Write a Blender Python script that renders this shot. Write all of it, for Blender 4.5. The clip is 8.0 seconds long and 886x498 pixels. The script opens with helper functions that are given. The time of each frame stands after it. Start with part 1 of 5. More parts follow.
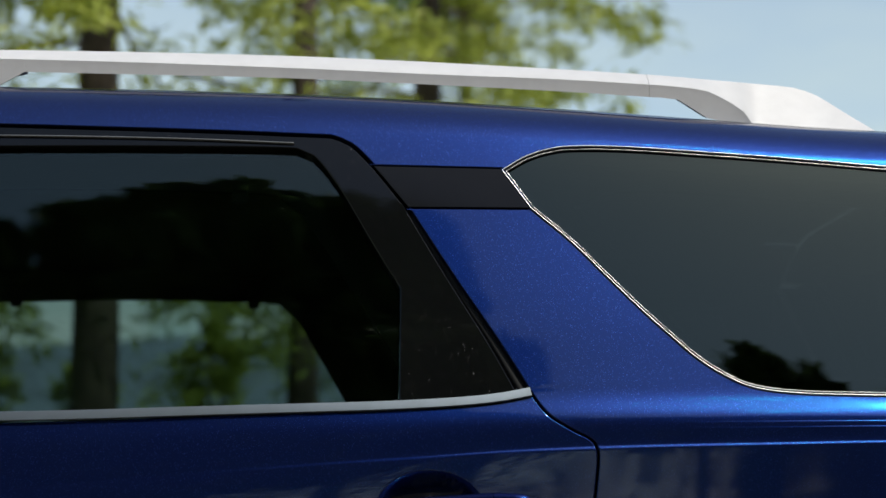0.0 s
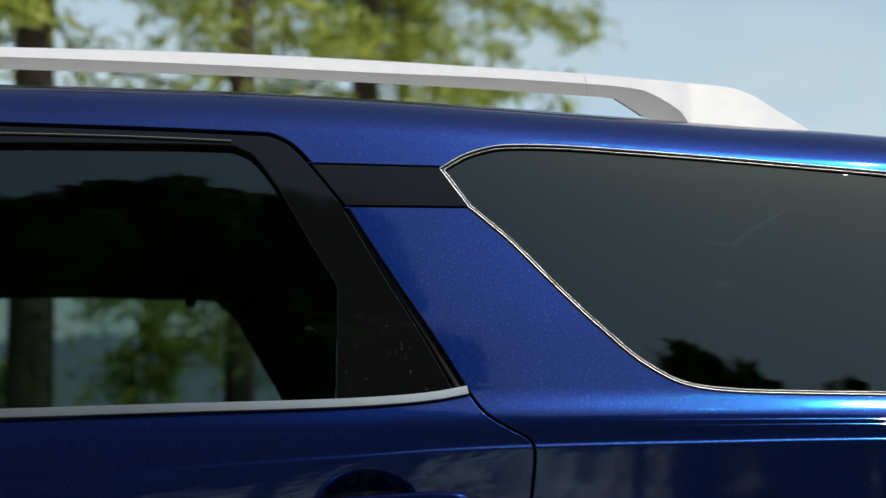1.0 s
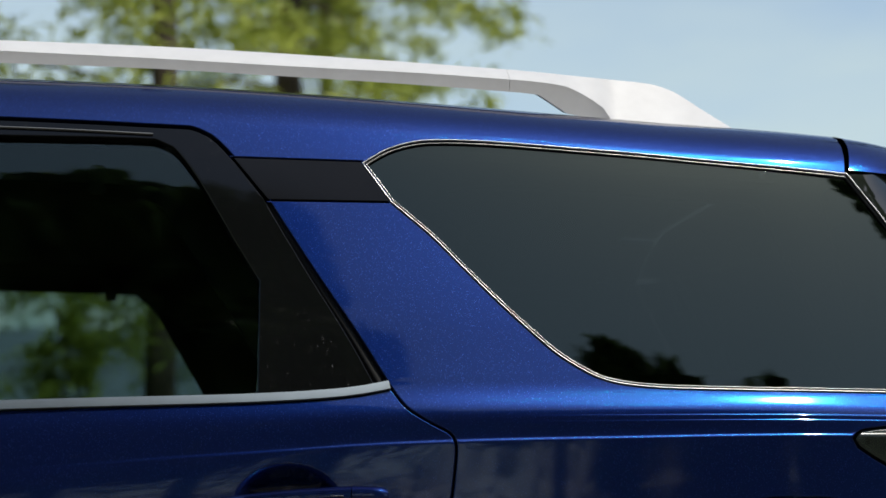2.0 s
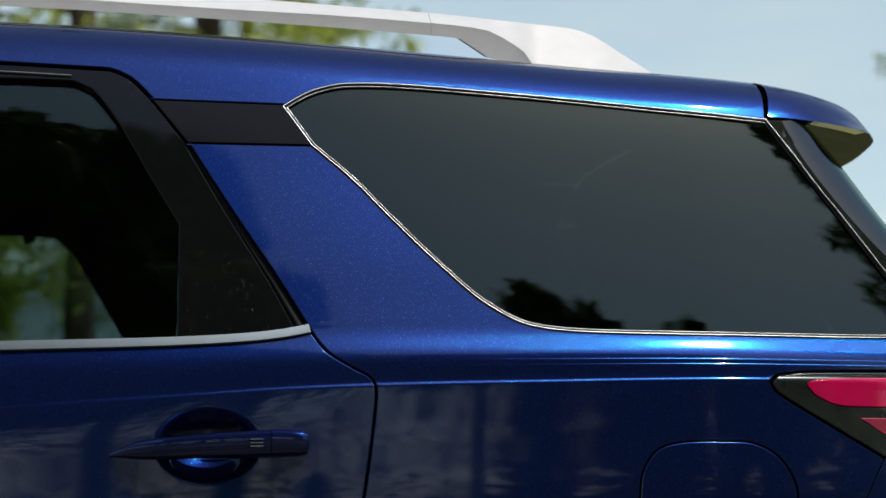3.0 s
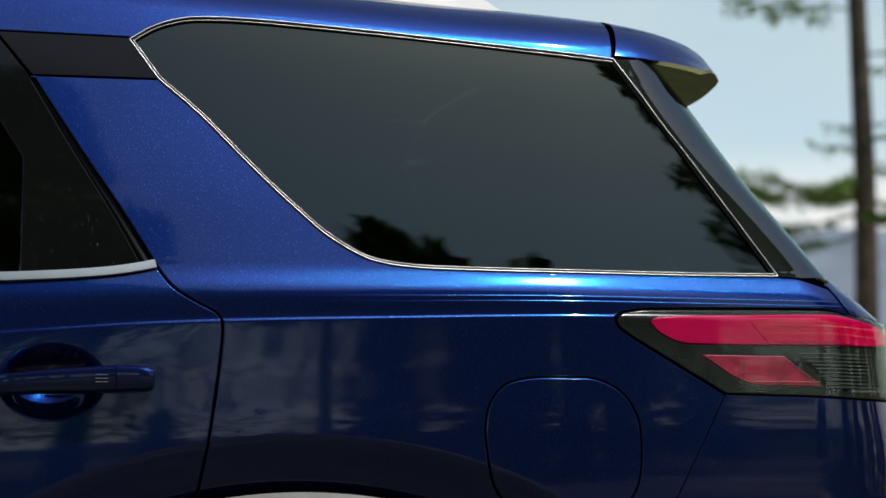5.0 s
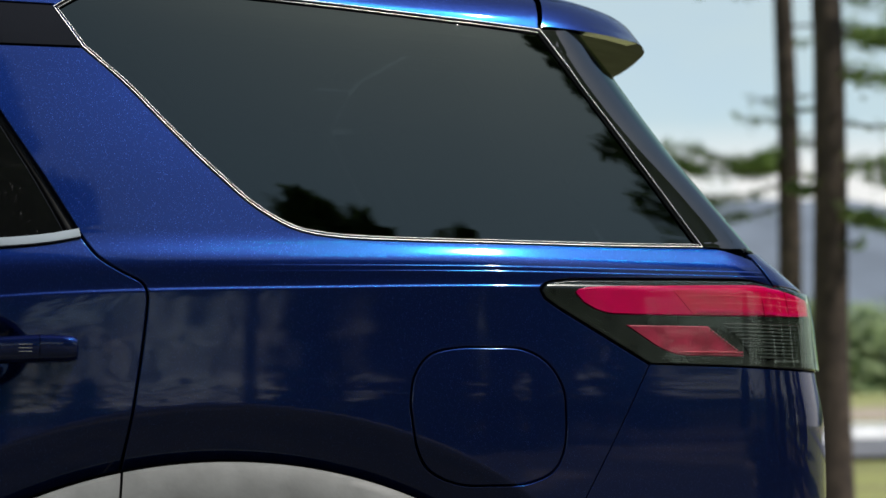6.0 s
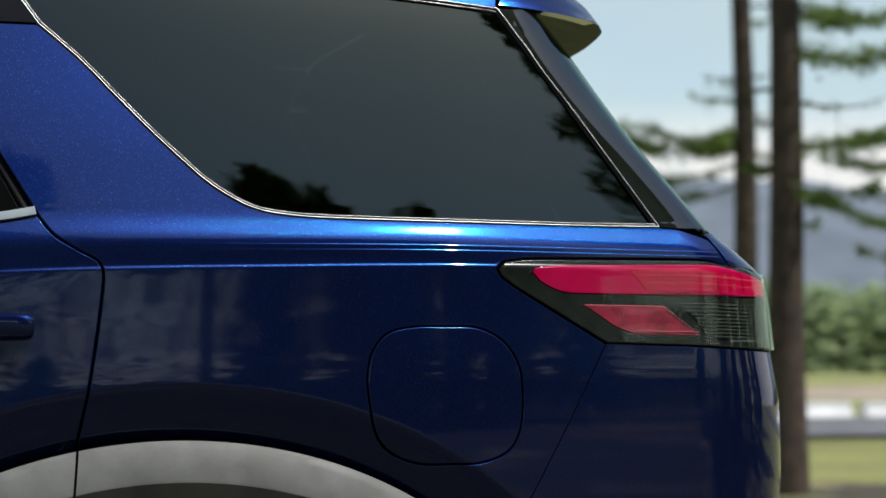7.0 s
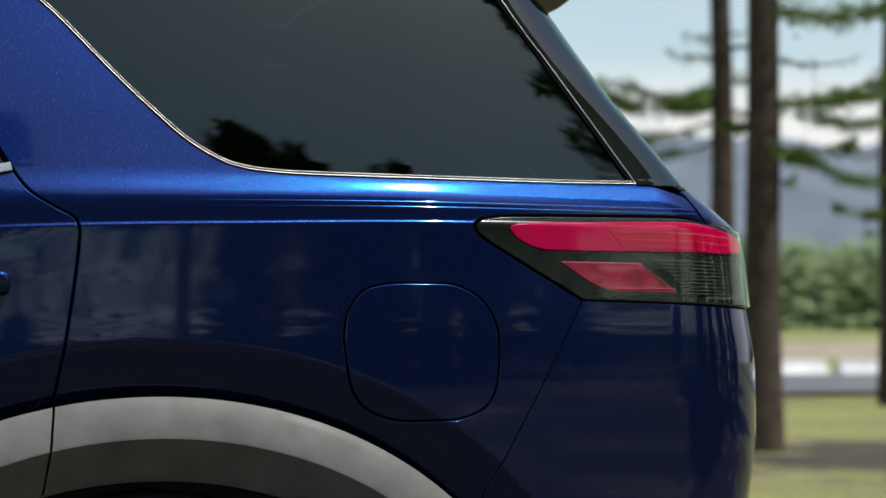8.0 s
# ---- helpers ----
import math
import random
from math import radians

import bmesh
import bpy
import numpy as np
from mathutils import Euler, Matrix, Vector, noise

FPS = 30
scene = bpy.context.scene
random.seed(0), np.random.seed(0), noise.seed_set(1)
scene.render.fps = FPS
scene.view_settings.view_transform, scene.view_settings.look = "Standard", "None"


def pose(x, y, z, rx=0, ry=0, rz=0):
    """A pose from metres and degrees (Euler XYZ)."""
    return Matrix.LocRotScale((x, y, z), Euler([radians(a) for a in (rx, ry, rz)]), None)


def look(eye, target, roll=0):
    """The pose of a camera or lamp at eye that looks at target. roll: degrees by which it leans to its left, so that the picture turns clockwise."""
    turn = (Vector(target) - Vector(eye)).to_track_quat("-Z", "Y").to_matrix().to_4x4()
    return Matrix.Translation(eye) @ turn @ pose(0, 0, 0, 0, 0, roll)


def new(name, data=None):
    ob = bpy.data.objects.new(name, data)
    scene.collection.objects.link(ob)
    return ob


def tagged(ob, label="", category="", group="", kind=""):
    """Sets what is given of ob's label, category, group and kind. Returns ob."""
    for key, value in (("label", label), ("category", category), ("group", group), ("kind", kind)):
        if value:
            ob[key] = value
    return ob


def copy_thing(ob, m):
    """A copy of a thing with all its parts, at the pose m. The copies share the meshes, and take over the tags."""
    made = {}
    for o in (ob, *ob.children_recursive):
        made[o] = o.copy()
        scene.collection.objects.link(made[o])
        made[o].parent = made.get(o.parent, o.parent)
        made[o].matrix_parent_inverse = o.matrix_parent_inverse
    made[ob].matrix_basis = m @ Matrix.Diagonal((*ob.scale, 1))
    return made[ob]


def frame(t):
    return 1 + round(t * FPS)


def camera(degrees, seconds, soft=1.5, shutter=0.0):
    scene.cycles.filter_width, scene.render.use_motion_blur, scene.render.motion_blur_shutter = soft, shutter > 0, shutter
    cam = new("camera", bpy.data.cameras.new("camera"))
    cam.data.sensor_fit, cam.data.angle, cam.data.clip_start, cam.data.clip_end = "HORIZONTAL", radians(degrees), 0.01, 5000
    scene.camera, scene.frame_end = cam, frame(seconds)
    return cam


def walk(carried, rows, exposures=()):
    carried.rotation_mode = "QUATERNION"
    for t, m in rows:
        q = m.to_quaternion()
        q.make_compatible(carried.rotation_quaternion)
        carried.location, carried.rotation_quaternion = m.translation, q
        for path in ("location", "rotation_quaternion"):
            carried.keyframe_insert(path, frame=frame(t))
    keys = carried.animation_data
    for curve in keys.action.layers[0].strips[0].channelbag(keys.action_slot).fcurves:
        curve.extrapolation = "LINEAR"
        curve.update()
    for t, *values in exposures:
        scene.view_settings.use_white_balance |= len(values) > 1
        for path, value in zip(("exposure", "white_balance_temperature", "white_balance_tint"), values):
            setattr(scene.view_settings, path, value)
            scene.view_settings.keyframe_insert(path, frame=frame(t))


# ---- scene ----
# ---------------- camera ----------------
EYE = 1.03
cam = camera(24.0, 8.0, soft=1.5)
cam.data.dof.use_dof = True
cam.data.dof.focus_distance = 3.28
cam.data.dof.aperture_fstop = 4.2
# seconds, yaw, pitch, roll: the camera only turns on its stand
ROWS = [
    (0.0, -4.293, 8.069, -0.150),
    (0.5, -5.141, 8.049, -0.075),
    (1.0, -6.015, 8.026, -0.030),
    (1.2, -6.440, 8.010, -0.010),
    (2.3, -8.840, 7.698, 0.000),
    (2.5, -9.293, 7.232, 0.020),
    (3.0, -10.360, 6.346, 0.027),
    (3.5, -11.465, 5.912, 0.035),
    (4.0, -12.478, 5.361, 0.028),
    (4.5, -13.520, 5.013, 0.026),
    (4.7, -13.934, 4.857, 0.024),
    (5.8, -16.224, 3.910, 0.005),
    (6.0, -16.605, 3.770, 0.005),
    (6.5, -17.307, 3.477, -0.025),
    (7.0, -17.795, 3.193, -0.075),
    (7.5, -18.162, 2.681, -0.118),
    (8.0, -18.435, 2.005, -0.165),
]
walk(cam, [(t, pose(0, 0, EYE, 90 + pitch, roll, yaw)) for t, yaw, pitch, roll in ROWS])

# ---------------- light ----------------
SUN = Vector((0.384, -0.325, 0.863)).normalized()
scene.view_settings.exposure = 0.0
world = bpy.data.worlds.new("world")
scene.world = world
world.use_nodes = True
wn = world.node_tree
wn.nodes.clear()
sky = wn.nodes.new("ShaderNodeTexSky")
sky.sky_type = "NISHITA"
sky.sun_disc = False
sky.sun_elevation = math.asin(SUN.z)
sky.sun_rotation = math.atan2(SUN.x, SUN.y)
sky.air_density, sky.dust_density, sky.ozone_density = 1.0, 0.6, 1.0
# thin haze and fair-weather cloud, thicker towards the horizon
tc = wn.nodes.new("ShaderNodeTexCoord")
mp = wn.nodes.new("ShaderNodeMapping")
mp.inputs["Scale"].default_value = (3.0, 3.0, 9.0)
cl = wn.nodes.new("ShaderNodeTexNoise")
cl.inputs["Scale"].default_value, cl.inputs["Detail"].default_value = 1.6, 7.0
cr = wn.nodes.new("ShaderNodeValToRGB")
cr.color_ramp.elements[0].position, cr.color_ramp.elements[0].color = 0.42, (0.42, 0.42, 0.42, 1)
cr.color_ramp.elements[1].position, cr.color_ramp.elements[1].color = 0.70, (0.85, 0.85, 0.85, 1)
mix = wn.nodes.new("ShaderNodeMix")
mix.data_type = "RGBA"
mix.inputs["B"].default_value = (4.2, 5.0, 4.8, 1)
wn.links.new(tc.outputs["Generated"], mp.inputs[0])
wn.links.new(mp.outputs[0], cl.inputs["Vector"])
wn.links.new(cl.outputs["Fac"], cr.inputs[0])
high = wn.nodes.new("ShaderNodeSeparateXYZ")
wn.links.new(tc.outputs["Generated"], high.inputs[0])
thin = wn.nodes.new("ShaderNodeMapRange")
thin.inputs["From Min"].default_value, thin.inputs["From Max"].default_value = 0.14, 0.55
thin.inputs["To Min"].default_value, thin.inputs["To Max"].default_value = 1.0, 0.05
wn.links.new(high.outputs["Z"], thin.inputs["Value"])
fac = wn.nodes.new("ShaderNodeMath")
fac.operation = "MULTIPLY"
wn.links.new(cr.outputs[0], fac.inputs[0])
wn.links.new(thin.outputs[0], fac.inputs[1])
wn.links.new(fac.outputs[0], mix.inputs["Factor"])
wn.links.new(sky.outputs[0], mix.inputs["A"])
# a bank of bright cumulus low over the mountains
sx = wn.nodes.new("ShaderNodeSeparateXYZ")
wn.links.new(tc.outputs["Generated"], sx.inputs[0])
band = wn.nodes.new("ShaderNodeValToRGB")
for k, (p, g) in enumerate(((0.0, 0.95), (0.100, 0.95), (0.126, 0.0))):
    el = band.color_ramp.elements[k] if k < 2 else band.color_ramp.elements.new(p)
    el.position, el.color = p, (g, g, g, 1)
wn.links.new(sx.outputs["Z"], band.inputs[0])
puff = wn.nodes.new("ShaderNodeTexNoise")
puff.inputs["Scale"].default_value, puff.inputs["Detail"].default_value = 9.0, 6.0
wn.links.new(tc.outputs["Generated"], puff.inputs["Vector"])
pr = wn.nodes.new("ShaderNodeValToRGB")
pr.color_ramp.elements[0].position, pr.color_ramp.elements[1].position = 0.34, 0.47
wn.links.new(puff.outputs["Fac"], pr.inputs[0])
mul = wn.nodes.new("ShaderNodeMath")
mul.operation = "MULTIPLY"
wn.links.new(band.outputs[0], mul.inputs[0])
wn.links.new(pr.outputs[0], mul.inputs[1])
mix2 = wn.nodes.new("ShaderNodeMix")
mix2.data_type = "RGBA"
mix2.inputs["B"].default_value = (6.2, 6.2, 6.1, 1)
wn.links.new(mul.outputs[0], mix2.inputs["Factor"])
wn.links.new(mix.outputs["Result"], mix2.inputs["A"])
bg = wn.nodes.new("ShaderNodeBackground")
bg.inputs["Strength"].default_value = 0.15
wout = wn.nodes.new("ShaderNodeOutputWorld")
wn.links.new(mix2.outputs["Result"], bg.inputs[0])
wn.links.new(bg.outputs[0], wout.inputs[0])
sun = new("sun", bpy.data.lights.new("sun", "SUN"))
sun.data.energy, sun.data.angle, sun.data.color = 4.0, radians(0.53), (1.0, 0.95, 0.87)
sun.matrix_world = look(SUN * 50, (0, 0, 0))


# ---------------- materials ----------------
def material(name):
    m = bpy.data.materials.new(name)
    m.use_nodes = True
    nt = m.node_tree
    b = nt.nodes["Principled BSDF"]
    return m, nt, b


def node(nt, kind, **values):
    n = nt.nodes.new(kind)
    for k, v in values.items():
        n.inputs[k.replace("_", " ")].default_value = v
    return n


def noise_tex(nt, scale, detail=4.0, rough=0.55, coords="Object"):
    tc = nt.nodes.new("ShaderNodeTexCoord")
    n = node(nt, "ShaderNodeTexNoise", Scale=scale, Detail=detail, Roughness=rough)
    nt.links.new(tc.outputs[coords], n.inputs["Vector"])
    return n


def ramp(nt, src, *stops):
    r = nt.nodes.new("ShaderNodeValToRGB")
    e = r.color_ramp.elements
    while len(e) < len(stops):
        e.new(0.5)
    for k, (p, c) in zip(e, stops):
        k.position, k.color = p, (*c, 1) if len(c) == 3 else c
    nt.links.new(src, r.inputs[0])
    return r


def bump(nt, b, src, strength, distance):
    n = node(nt, "ShaderNodeBump", Strength=strength, Distance=distance)
    nt.links.new(src, n.inputs["Height"])
    nt.links.new(n.outputs[0], b.inputs["Normal"])
    return n


def plain(name, color, rough=0.5, metal=0.0, vary=0.12, scale=30.0, bumped=0.0, coat=0.0):
    m, nt, b = material(name)
    n = noise_tex(nt, scale)
    lo = [c * (1 - vary) for c in color]
    hi = [min(1, c * (1 + vary)) for c in color]
    r = ramp(nt, n.outputs["Fac"], (0.3, lo), (0.7, hi))
    nt.links.new(r.outputs[0], b.inputs["Base Color"])
    b.inputs["Roughness"].default_value = rough
    b.inputs["Metallic"].default_value = metal
    b.inputs["Coat Weight"].default_value = coat
    if bumped:
        n2 = noise_tex(nt, scale * 12, 3)
        bump(nt, b, n2.outputs["Fac"], bumped, 0.001)
    return m


def car_paint():
    """Two flake layers, a broad blue one and a tighter cyan one, over blue pigment and under clear lacquer."""
    m, nt, b = material("blue_metallic_paint")
    tc = nt.nodes.new("ShaderNodeTexCoord")
    vor = node(nt, "ShaderNodeTexVoronoi", Scale=1350.0)
    nt.links.new(tc.outputs["Object"], vor.inputs["Vector"])
    sep = nt.nodes.new("ShaderNodeSeparateColor")
    nt.links.new(vor.outputs["Color"], sep.inputs[0])
    nm = node(nt, "ShaderNodeBump", Strength=0.12, Distance=0.0004)
    nt.links.new(sep.outputs[1], nm.inputs["Height"])
    dust = noise_tex(nt, 5.0, 6)
    b2 = nt.nodes.new("ShaderNodeBsdfPrincipled")
    for s, lo, hi, r0, r1 in ((b, (0.0018, 0.0094, 0.077), (0.030, 0.064, 0.28), 0.39, 0.43), (b2, (0.0008, 0.105, 0.215), (0.02, 0.20, 0.38), 0.13, 0.17)):
        r = ramp(nt, sep.outputs[0], (0.0, lo), (0.955, lo), (0.990, hi))
        nt.links.new(r.outputs[0], s.inputs["Base Color"])
        s.inputs["Metallic"].default_value = 1.0
        s.inputs["Specular Tint"].default_value = (0.18, 0.20, 0.45, 1)
        rr = ramp(nt, dust.outputs["Fac"], (0.3, (r0,) * 3), (0.7, (r1,) * 3))
        nt.links.new(rr.outputs[0], s.inputs["Roughness"])
        s.inputs["Coat Weight"].default_value = 1.0
        s.inputs["Coat Roughness"].default_value = 0.035
        s.inputs["Coat IOR"].default_value = 1.47
        nt.links.new(nm.outputs[0], s.inputs["Normal"])
    mx = node(nt, "ShaderNodeMixShader")
    mx.inputs[0].default_value = 0.10
    nt.links.new(b.outputs[0], mx.inputs[1])
    nt.links.new(b2.outputs[0], mx.inputs[2])
    # blue pigment under the flakes
    b3 = nt.nodes.new("ShaderNodeBsdfPrincipled")
    b3.inputs["Base Color"].default_value = (0.021, 0.030, 0.098, 1)
    b3.inputs["Roughness"].default_value = 0.8
    b3.inputs["Specular IOR Level"].default_value = 0.0
    b3.inputs["Coat Weight"].default_value, b3.inputs["Coat Roughness"].default_value, b3.inputs["Coat IOR"].default_value = 1.0, 0.035, 1.47
    deep = node(nt, "ShaderNodeMixShader")
    deep.inputs[0].default_value = 0.13
    nt.links.new(mx.outputs[0], deep.inputs[1])
    nt.links.new(b3.outputs[0], deep.inputs[2])
    nt.links.new(deep.outputs[0], nt.nodes["Material Output"].inputs["Surface"])
    return m


def tinted_glass(name, tint, rough=0.0, ior=1.52, sheen=(0.80, 0.97, 0.82)):
    m, nt, b = material(name)
    nt.nodes.remove(b)
    out = nt.nodes["Material Output"]
    tr = node(nt, "ShaderNodeBsdfTransparent", Color=(*tint, 1))
    gl = node(nt, "ShaderNodeBsdfGlossy", Roughness=rough, Color=(*sheen, 1))
    fr = node(nt, "ShaderNodeFresnel", IOR=ior)
    mix = nt.nodes.new("ShaderNodeMixShader")
    nt.links.new(fr.outputs[0], mix.inputs[0])
    nt.links.new(tr.outputs[0], mix.inputs[1])
    nt.links.new(gl.outputs[0], mix.inputs[2])
    nt.links.new(mix.outputs[0], out.inputs["Surface"])
    return m


def scuffed_black():
    """Gloss black plastic with dust specks and fine scuffs."""
    m, nt, b = material("scuffed_gloss_black")
    tc = nt.nodes.new("ShaderNodeTexCoord")
    mp = nt.nodes.new("ShaderNodeMapping")
    mp.inputs["Rotation"].default_value = (0, 0.5, 0)
    mp.inputs["Scale"].default_value = (150, 60, 60)
    nt.links.new(tc.outputs["Object"], mp.inputs[0])
    n = node(nt, "ShaderNodeTexNoise", Scale=1.0, Detail=8.0, Roughness=0.75)
    nt.links.new(mp.outputs[0], n.inputs["Vector"])
    r = ramp(nt, n.outputs["Fac"], (0.55, (0.004, 0.0045, 0.0045)), (0.66, (0.008, 0.008, 0.008)), (0.73, (0.30, 0.30, 0.30)))
    nt.links.new(r.outputs[0], b.inputs["Base Color"])
    rr = ramp(nt, n.outputs["Fac"], (0.68, (0.04,) * 3), (0.80, (0.35,) * 3))
    nt.links.new(rr.outputs[0], b.inputs["Roughness"])
    b.inputs["IOR"].default_value = 1.37
    return m


def spoiler_plastic():
    """Dull black plastic with a weak even sheen."""
    m, nt, b = material("black_spoiler_plastic")
    nt.nodes.remove(b)
    df = node(nt, "ShaderNodeBsdfDiffuse", Color=(0.02, 0.02, 0.016, 1))
    gl = node(nt, "ShaderNodeBsdfGlossy", Roughness=0.35, Color=(0.9, 0.9, 0.9, 1))
    n = noise_tex(nt, 14.0, 4)
    fac = ramp(nt, n.outputs["Fac"], (0.3, (0.11,) * 3), (0.7, (0.16,) * 3))
    mix = nt.nodes.new("ShaderNodeMixShader")
    nt.links.new(fac.outputs[0], mix.inputs[0])
    nt.links.new(df.outputs[0], mix.inputs[1])
    nt.links.new(gl.outputs[0], mix.inputs[2])
    nt.links.new(mix.outputs[0], nt.nodes["Material Output"].inputs["Surface"])
    return m


SCUFFED = scuffed_black()
PAINT = car_paint()
GLOSS_BLACK = plain("gloss_black_plastic", (0.010, 0.013, 0.010), 0.05, vary=0.3, scale=8)
GLOSS_BLACK.node_tree.nodes["Principled BSDF"].inputs["IOR"].default_value = 1.78
BAND_BLACK = plain("satin_black_band", (0.006, 0.006, 0.006), 0.12, vary=0.2, scale=12)
BAND_BLACK.node_tree.nodes["Principled BSDF"].inputs["IOR"].default_value = 1.33
UNDERSIDE = spoiler_plastic()
RUBBER = plain("black_rubber", (0.012, 0.012, 0.011), 0.6, vary=0.3, bumped=0.2)
LINER = plain("dark_liner", (0.006, 0.006, 0.006), 0.8, vary=0.3)
DULL = plain("dull_grey_metal", (0.16, 0.165, 0.165), 0.4, 0.6, vary=0.1)
SATIN = plain("satin_metal", (0.19, 0.225, 0.25), 0.5, 1.0, vary=0.05)
CHROME = plain("bright_chrome", (0.60, 0.60, 0.60), 0.38, 1.0, vary=0.05)
RAIL = plain("silver_rail_paint", (0.61, 0.61, 0.60), 0.45, 0.0, vary=0.04, bumped=0.05)
CLAD = plain("grey_plastic_cladding", (0.155, 0.163, 0.158), 0.55, vary=0.22, scale=14, bumped=0.2)
GLASS_DARK = tinted_glass("privacy_glass", (0.016, 0.018, 0.019), ior=1.72)
GLASS_DOOR = tinted_glass("tinted_door_glass", (0.37, 0.47, 0.45), ior=1.66)
TYRE = plain("tyre_rubber", (0.015, 0.015, 0.015), 0.7, vary=0.3, bumped=0.3)
ALLOY = plain("alloy_metal", (0.4, 0.4, 0.42), 0.3, 0.9)
TRIM = plain("dark_cabin_trim", (0.02, 0.021, 0.02), 0.8, vary=0.3, scale=20)
LENS_RED = plain("red_lens", (0.56, 0.0, 0.088), 0.2, vary=0.10, scale=40)
LENS_RED.node_tree.nodes["Principled BSDF"].inputs["IOR"].default_value = 1.33
LENS_DARK = plain("smoked_lens", (0.016, 0.020, 0.017), 0.16, vary=0.4, scale=20)
LENS_CLEAR = plain("clear_ribbed_lens", (0.055, 0.068, 0.062), 0.15, 0.2, vary=0.3, scale=60, coat=1.0)
LENS_LOW = plain("dull_red_reflector", (0.36, 0.03, 0.075), 0.3, vary=0.35, scale=45)
LENS_DEEP = plain("deep_red_lens", (0.55, 0.0, 0.06), 0.15, vary=0.2, scale=60)
LENS_BRIGHT = plain("bright_reflector", (0.30, 0.34, 0.32), 0.2, 0.7, vary=0.4, scale=90)
LENS_PALE = plain("pale_red_rib", (0.75, 0.10, 0.17), 0.25, vary=0.1)
LENS_COVER = tinted_glass("clear_lamp_cover", (0.93, 0.95, 0.94), ior=1.5)
WHITE_MARK = plain("white_marking", (0.22, 0.23, 0.25), 0.5)

# ---------------- body surface ----------------
D = 3.10          # nearest side of the car
HALF = 0.99       # half of its width


def hermite(pts, x):
    """Monotone cubic through pairs, straight beyond the ends."""
    n = len(pts)
    if x <= pts[0][0]:
        return pts[0][1] + (x - pts[0][0]) * (pts[1][1] - pts[0][1]) / (pts[1][0] - pts[0][0])
    if x >= pts[-1][0]:
        return pts[-1][1] + (x - pts[-1][0]) * (pts[-1][1] - pts[-2][1]) / (pts[-1][0] - pts[-2][0])
    i = 0
    while x > pts[i + 1][0]:
        i += 1

    def rise(k):
        return (pts[k + 1][1] - pts[k][1]) / (pts[k + 1][0] - pts[k][0])

    def slope(k):
        if k == 0:
            return rise(0)
        if k == n - 1:
            return rise(n - 2)
        a, b = rise(k - 1), rise(k)
        if a * b <= 0:
            return 0.0
        h0, h1 = pts[k][0] - pts[k - 1][0], pts[k + 1][0] - pts[k][0]
        return (h0 + h1) * 3 / ((2 * h1 + h0) / a + (h1 + 2 * h0) / b)

    h = pts[i + 1][0] - pts[i][0]
    t = (x - pts[i][0]) / h
    return ((1 + 2 * t) * (1 - t) ** 2 * pts[i][1] + t * (1 - t) ** 2 * h * slope(i)
            + t * t * (3 - 2 * t) * pts[i + 1][1] + t * t * (t - 1) * h * slope(i + 1))


BELT = [(-3.2, 1.10), (-1.6, 1.18), (-0.8, 1.222), (0.1, 1.262), (0.5, 1.272), (1.6, 1.268)]
CROWN = [(-1.6, 1.766), (-0.9, 1.788), (-0.4, 1.788), (0.0, 1.785), (0.2, 1.779), (0.4, 1.7705), (0.7, 1.756), (0.9, 1.7465), (1.0, 1.7435), (1.1, 1.740), (1.25, 1.732), (1.5, 1.708)]
LOW = [(-1.1, .06), (-.7, .014), (-.45, .0035), (-.33, .0008), (-.27, .0004), (-.18, .003), (-.10, .0062), (-.0885, .0066), (-.0840, .0089), (-.079, .0097), (-.066, .0108), (-.058, .0116), (-.052, .0127),
       (-.046, .0144), (-.041, .0165), (-.036, .0192), (-.031, .0222), (-.026, .0254), (-.020, .0289), (-.014, .0320), (-.007, .0351), (0.0, .0379)]
# the shoulder without its crease, towards the front
LOW_SOFT = [(-1.1, .06), (-.7, .014), (-.45, .0035), (-.33, .0008), (-.27, .0004), (-.18, .0032), (-.13, .0052), (-.10, .0085), (-.082, .0118), (-.066, .0156),
            (-.044, .0218), (-.026, .0286), (-.010, .0342), (0.0, .0379)]
# height of the crease below the belt line
CREASE = [(-1.6, -.17), (-.9, -.155), (-.45, -.135), (.05, -.112), (.205, -.106), (.33, -.1005), (.46, -.0965), (.56, -.0930), (.736, -.0880), (.92, -.0825), (1.04, -.0800), (1.5, -.0770)]
UP = [(0, .0379), (.03, .0433), (.2, .0736), (.45, .121), (.7, .1705), (.81, .196), (.82, .1985), (.83, .2014), (.845, .2065), (.86, .2122), (.885, .2235), (.91, .238), (.935, .2575), (.96, .284), (.975, .310)]
# the side windows stay flatter than the panels round them
UP_GLASS = [(0, .0415), (.03, .0465), (.2, .0755), (.45, .121), (.7, .1705), (.81, .195), (.9, .216), (.975, .234)]
BOW = [(-3.3, .42), (-2.9, .14), (-2.2, .02), (-1.0, 0.0), (.3, .004), (1.0, .028), (1.45, .070)]
TURN_AT = [(1.10, 1.46), (1.20, 1.46), (1.26, 1.432), (1.645, 1.190), (1.662, 1.40), (1.8, 1.5)]
REAR = [(0.3, 1.69), (0.7, 1.74), (0.84, 1.761), (0.96, 1.756), (1.06, 1.733), (1.10, 1.727), (1.15, 1.718), (1.19, 1.705), (1.214, 1.668), (1.262, 1.605), (1.30, 1.572), (1.347, 1.535), (1.427, 1.475), (1.486, 1.439), (1.582, 1.377), (1.66, 1.305)]
U_ROOF = 0.975
WRAP = 1.2


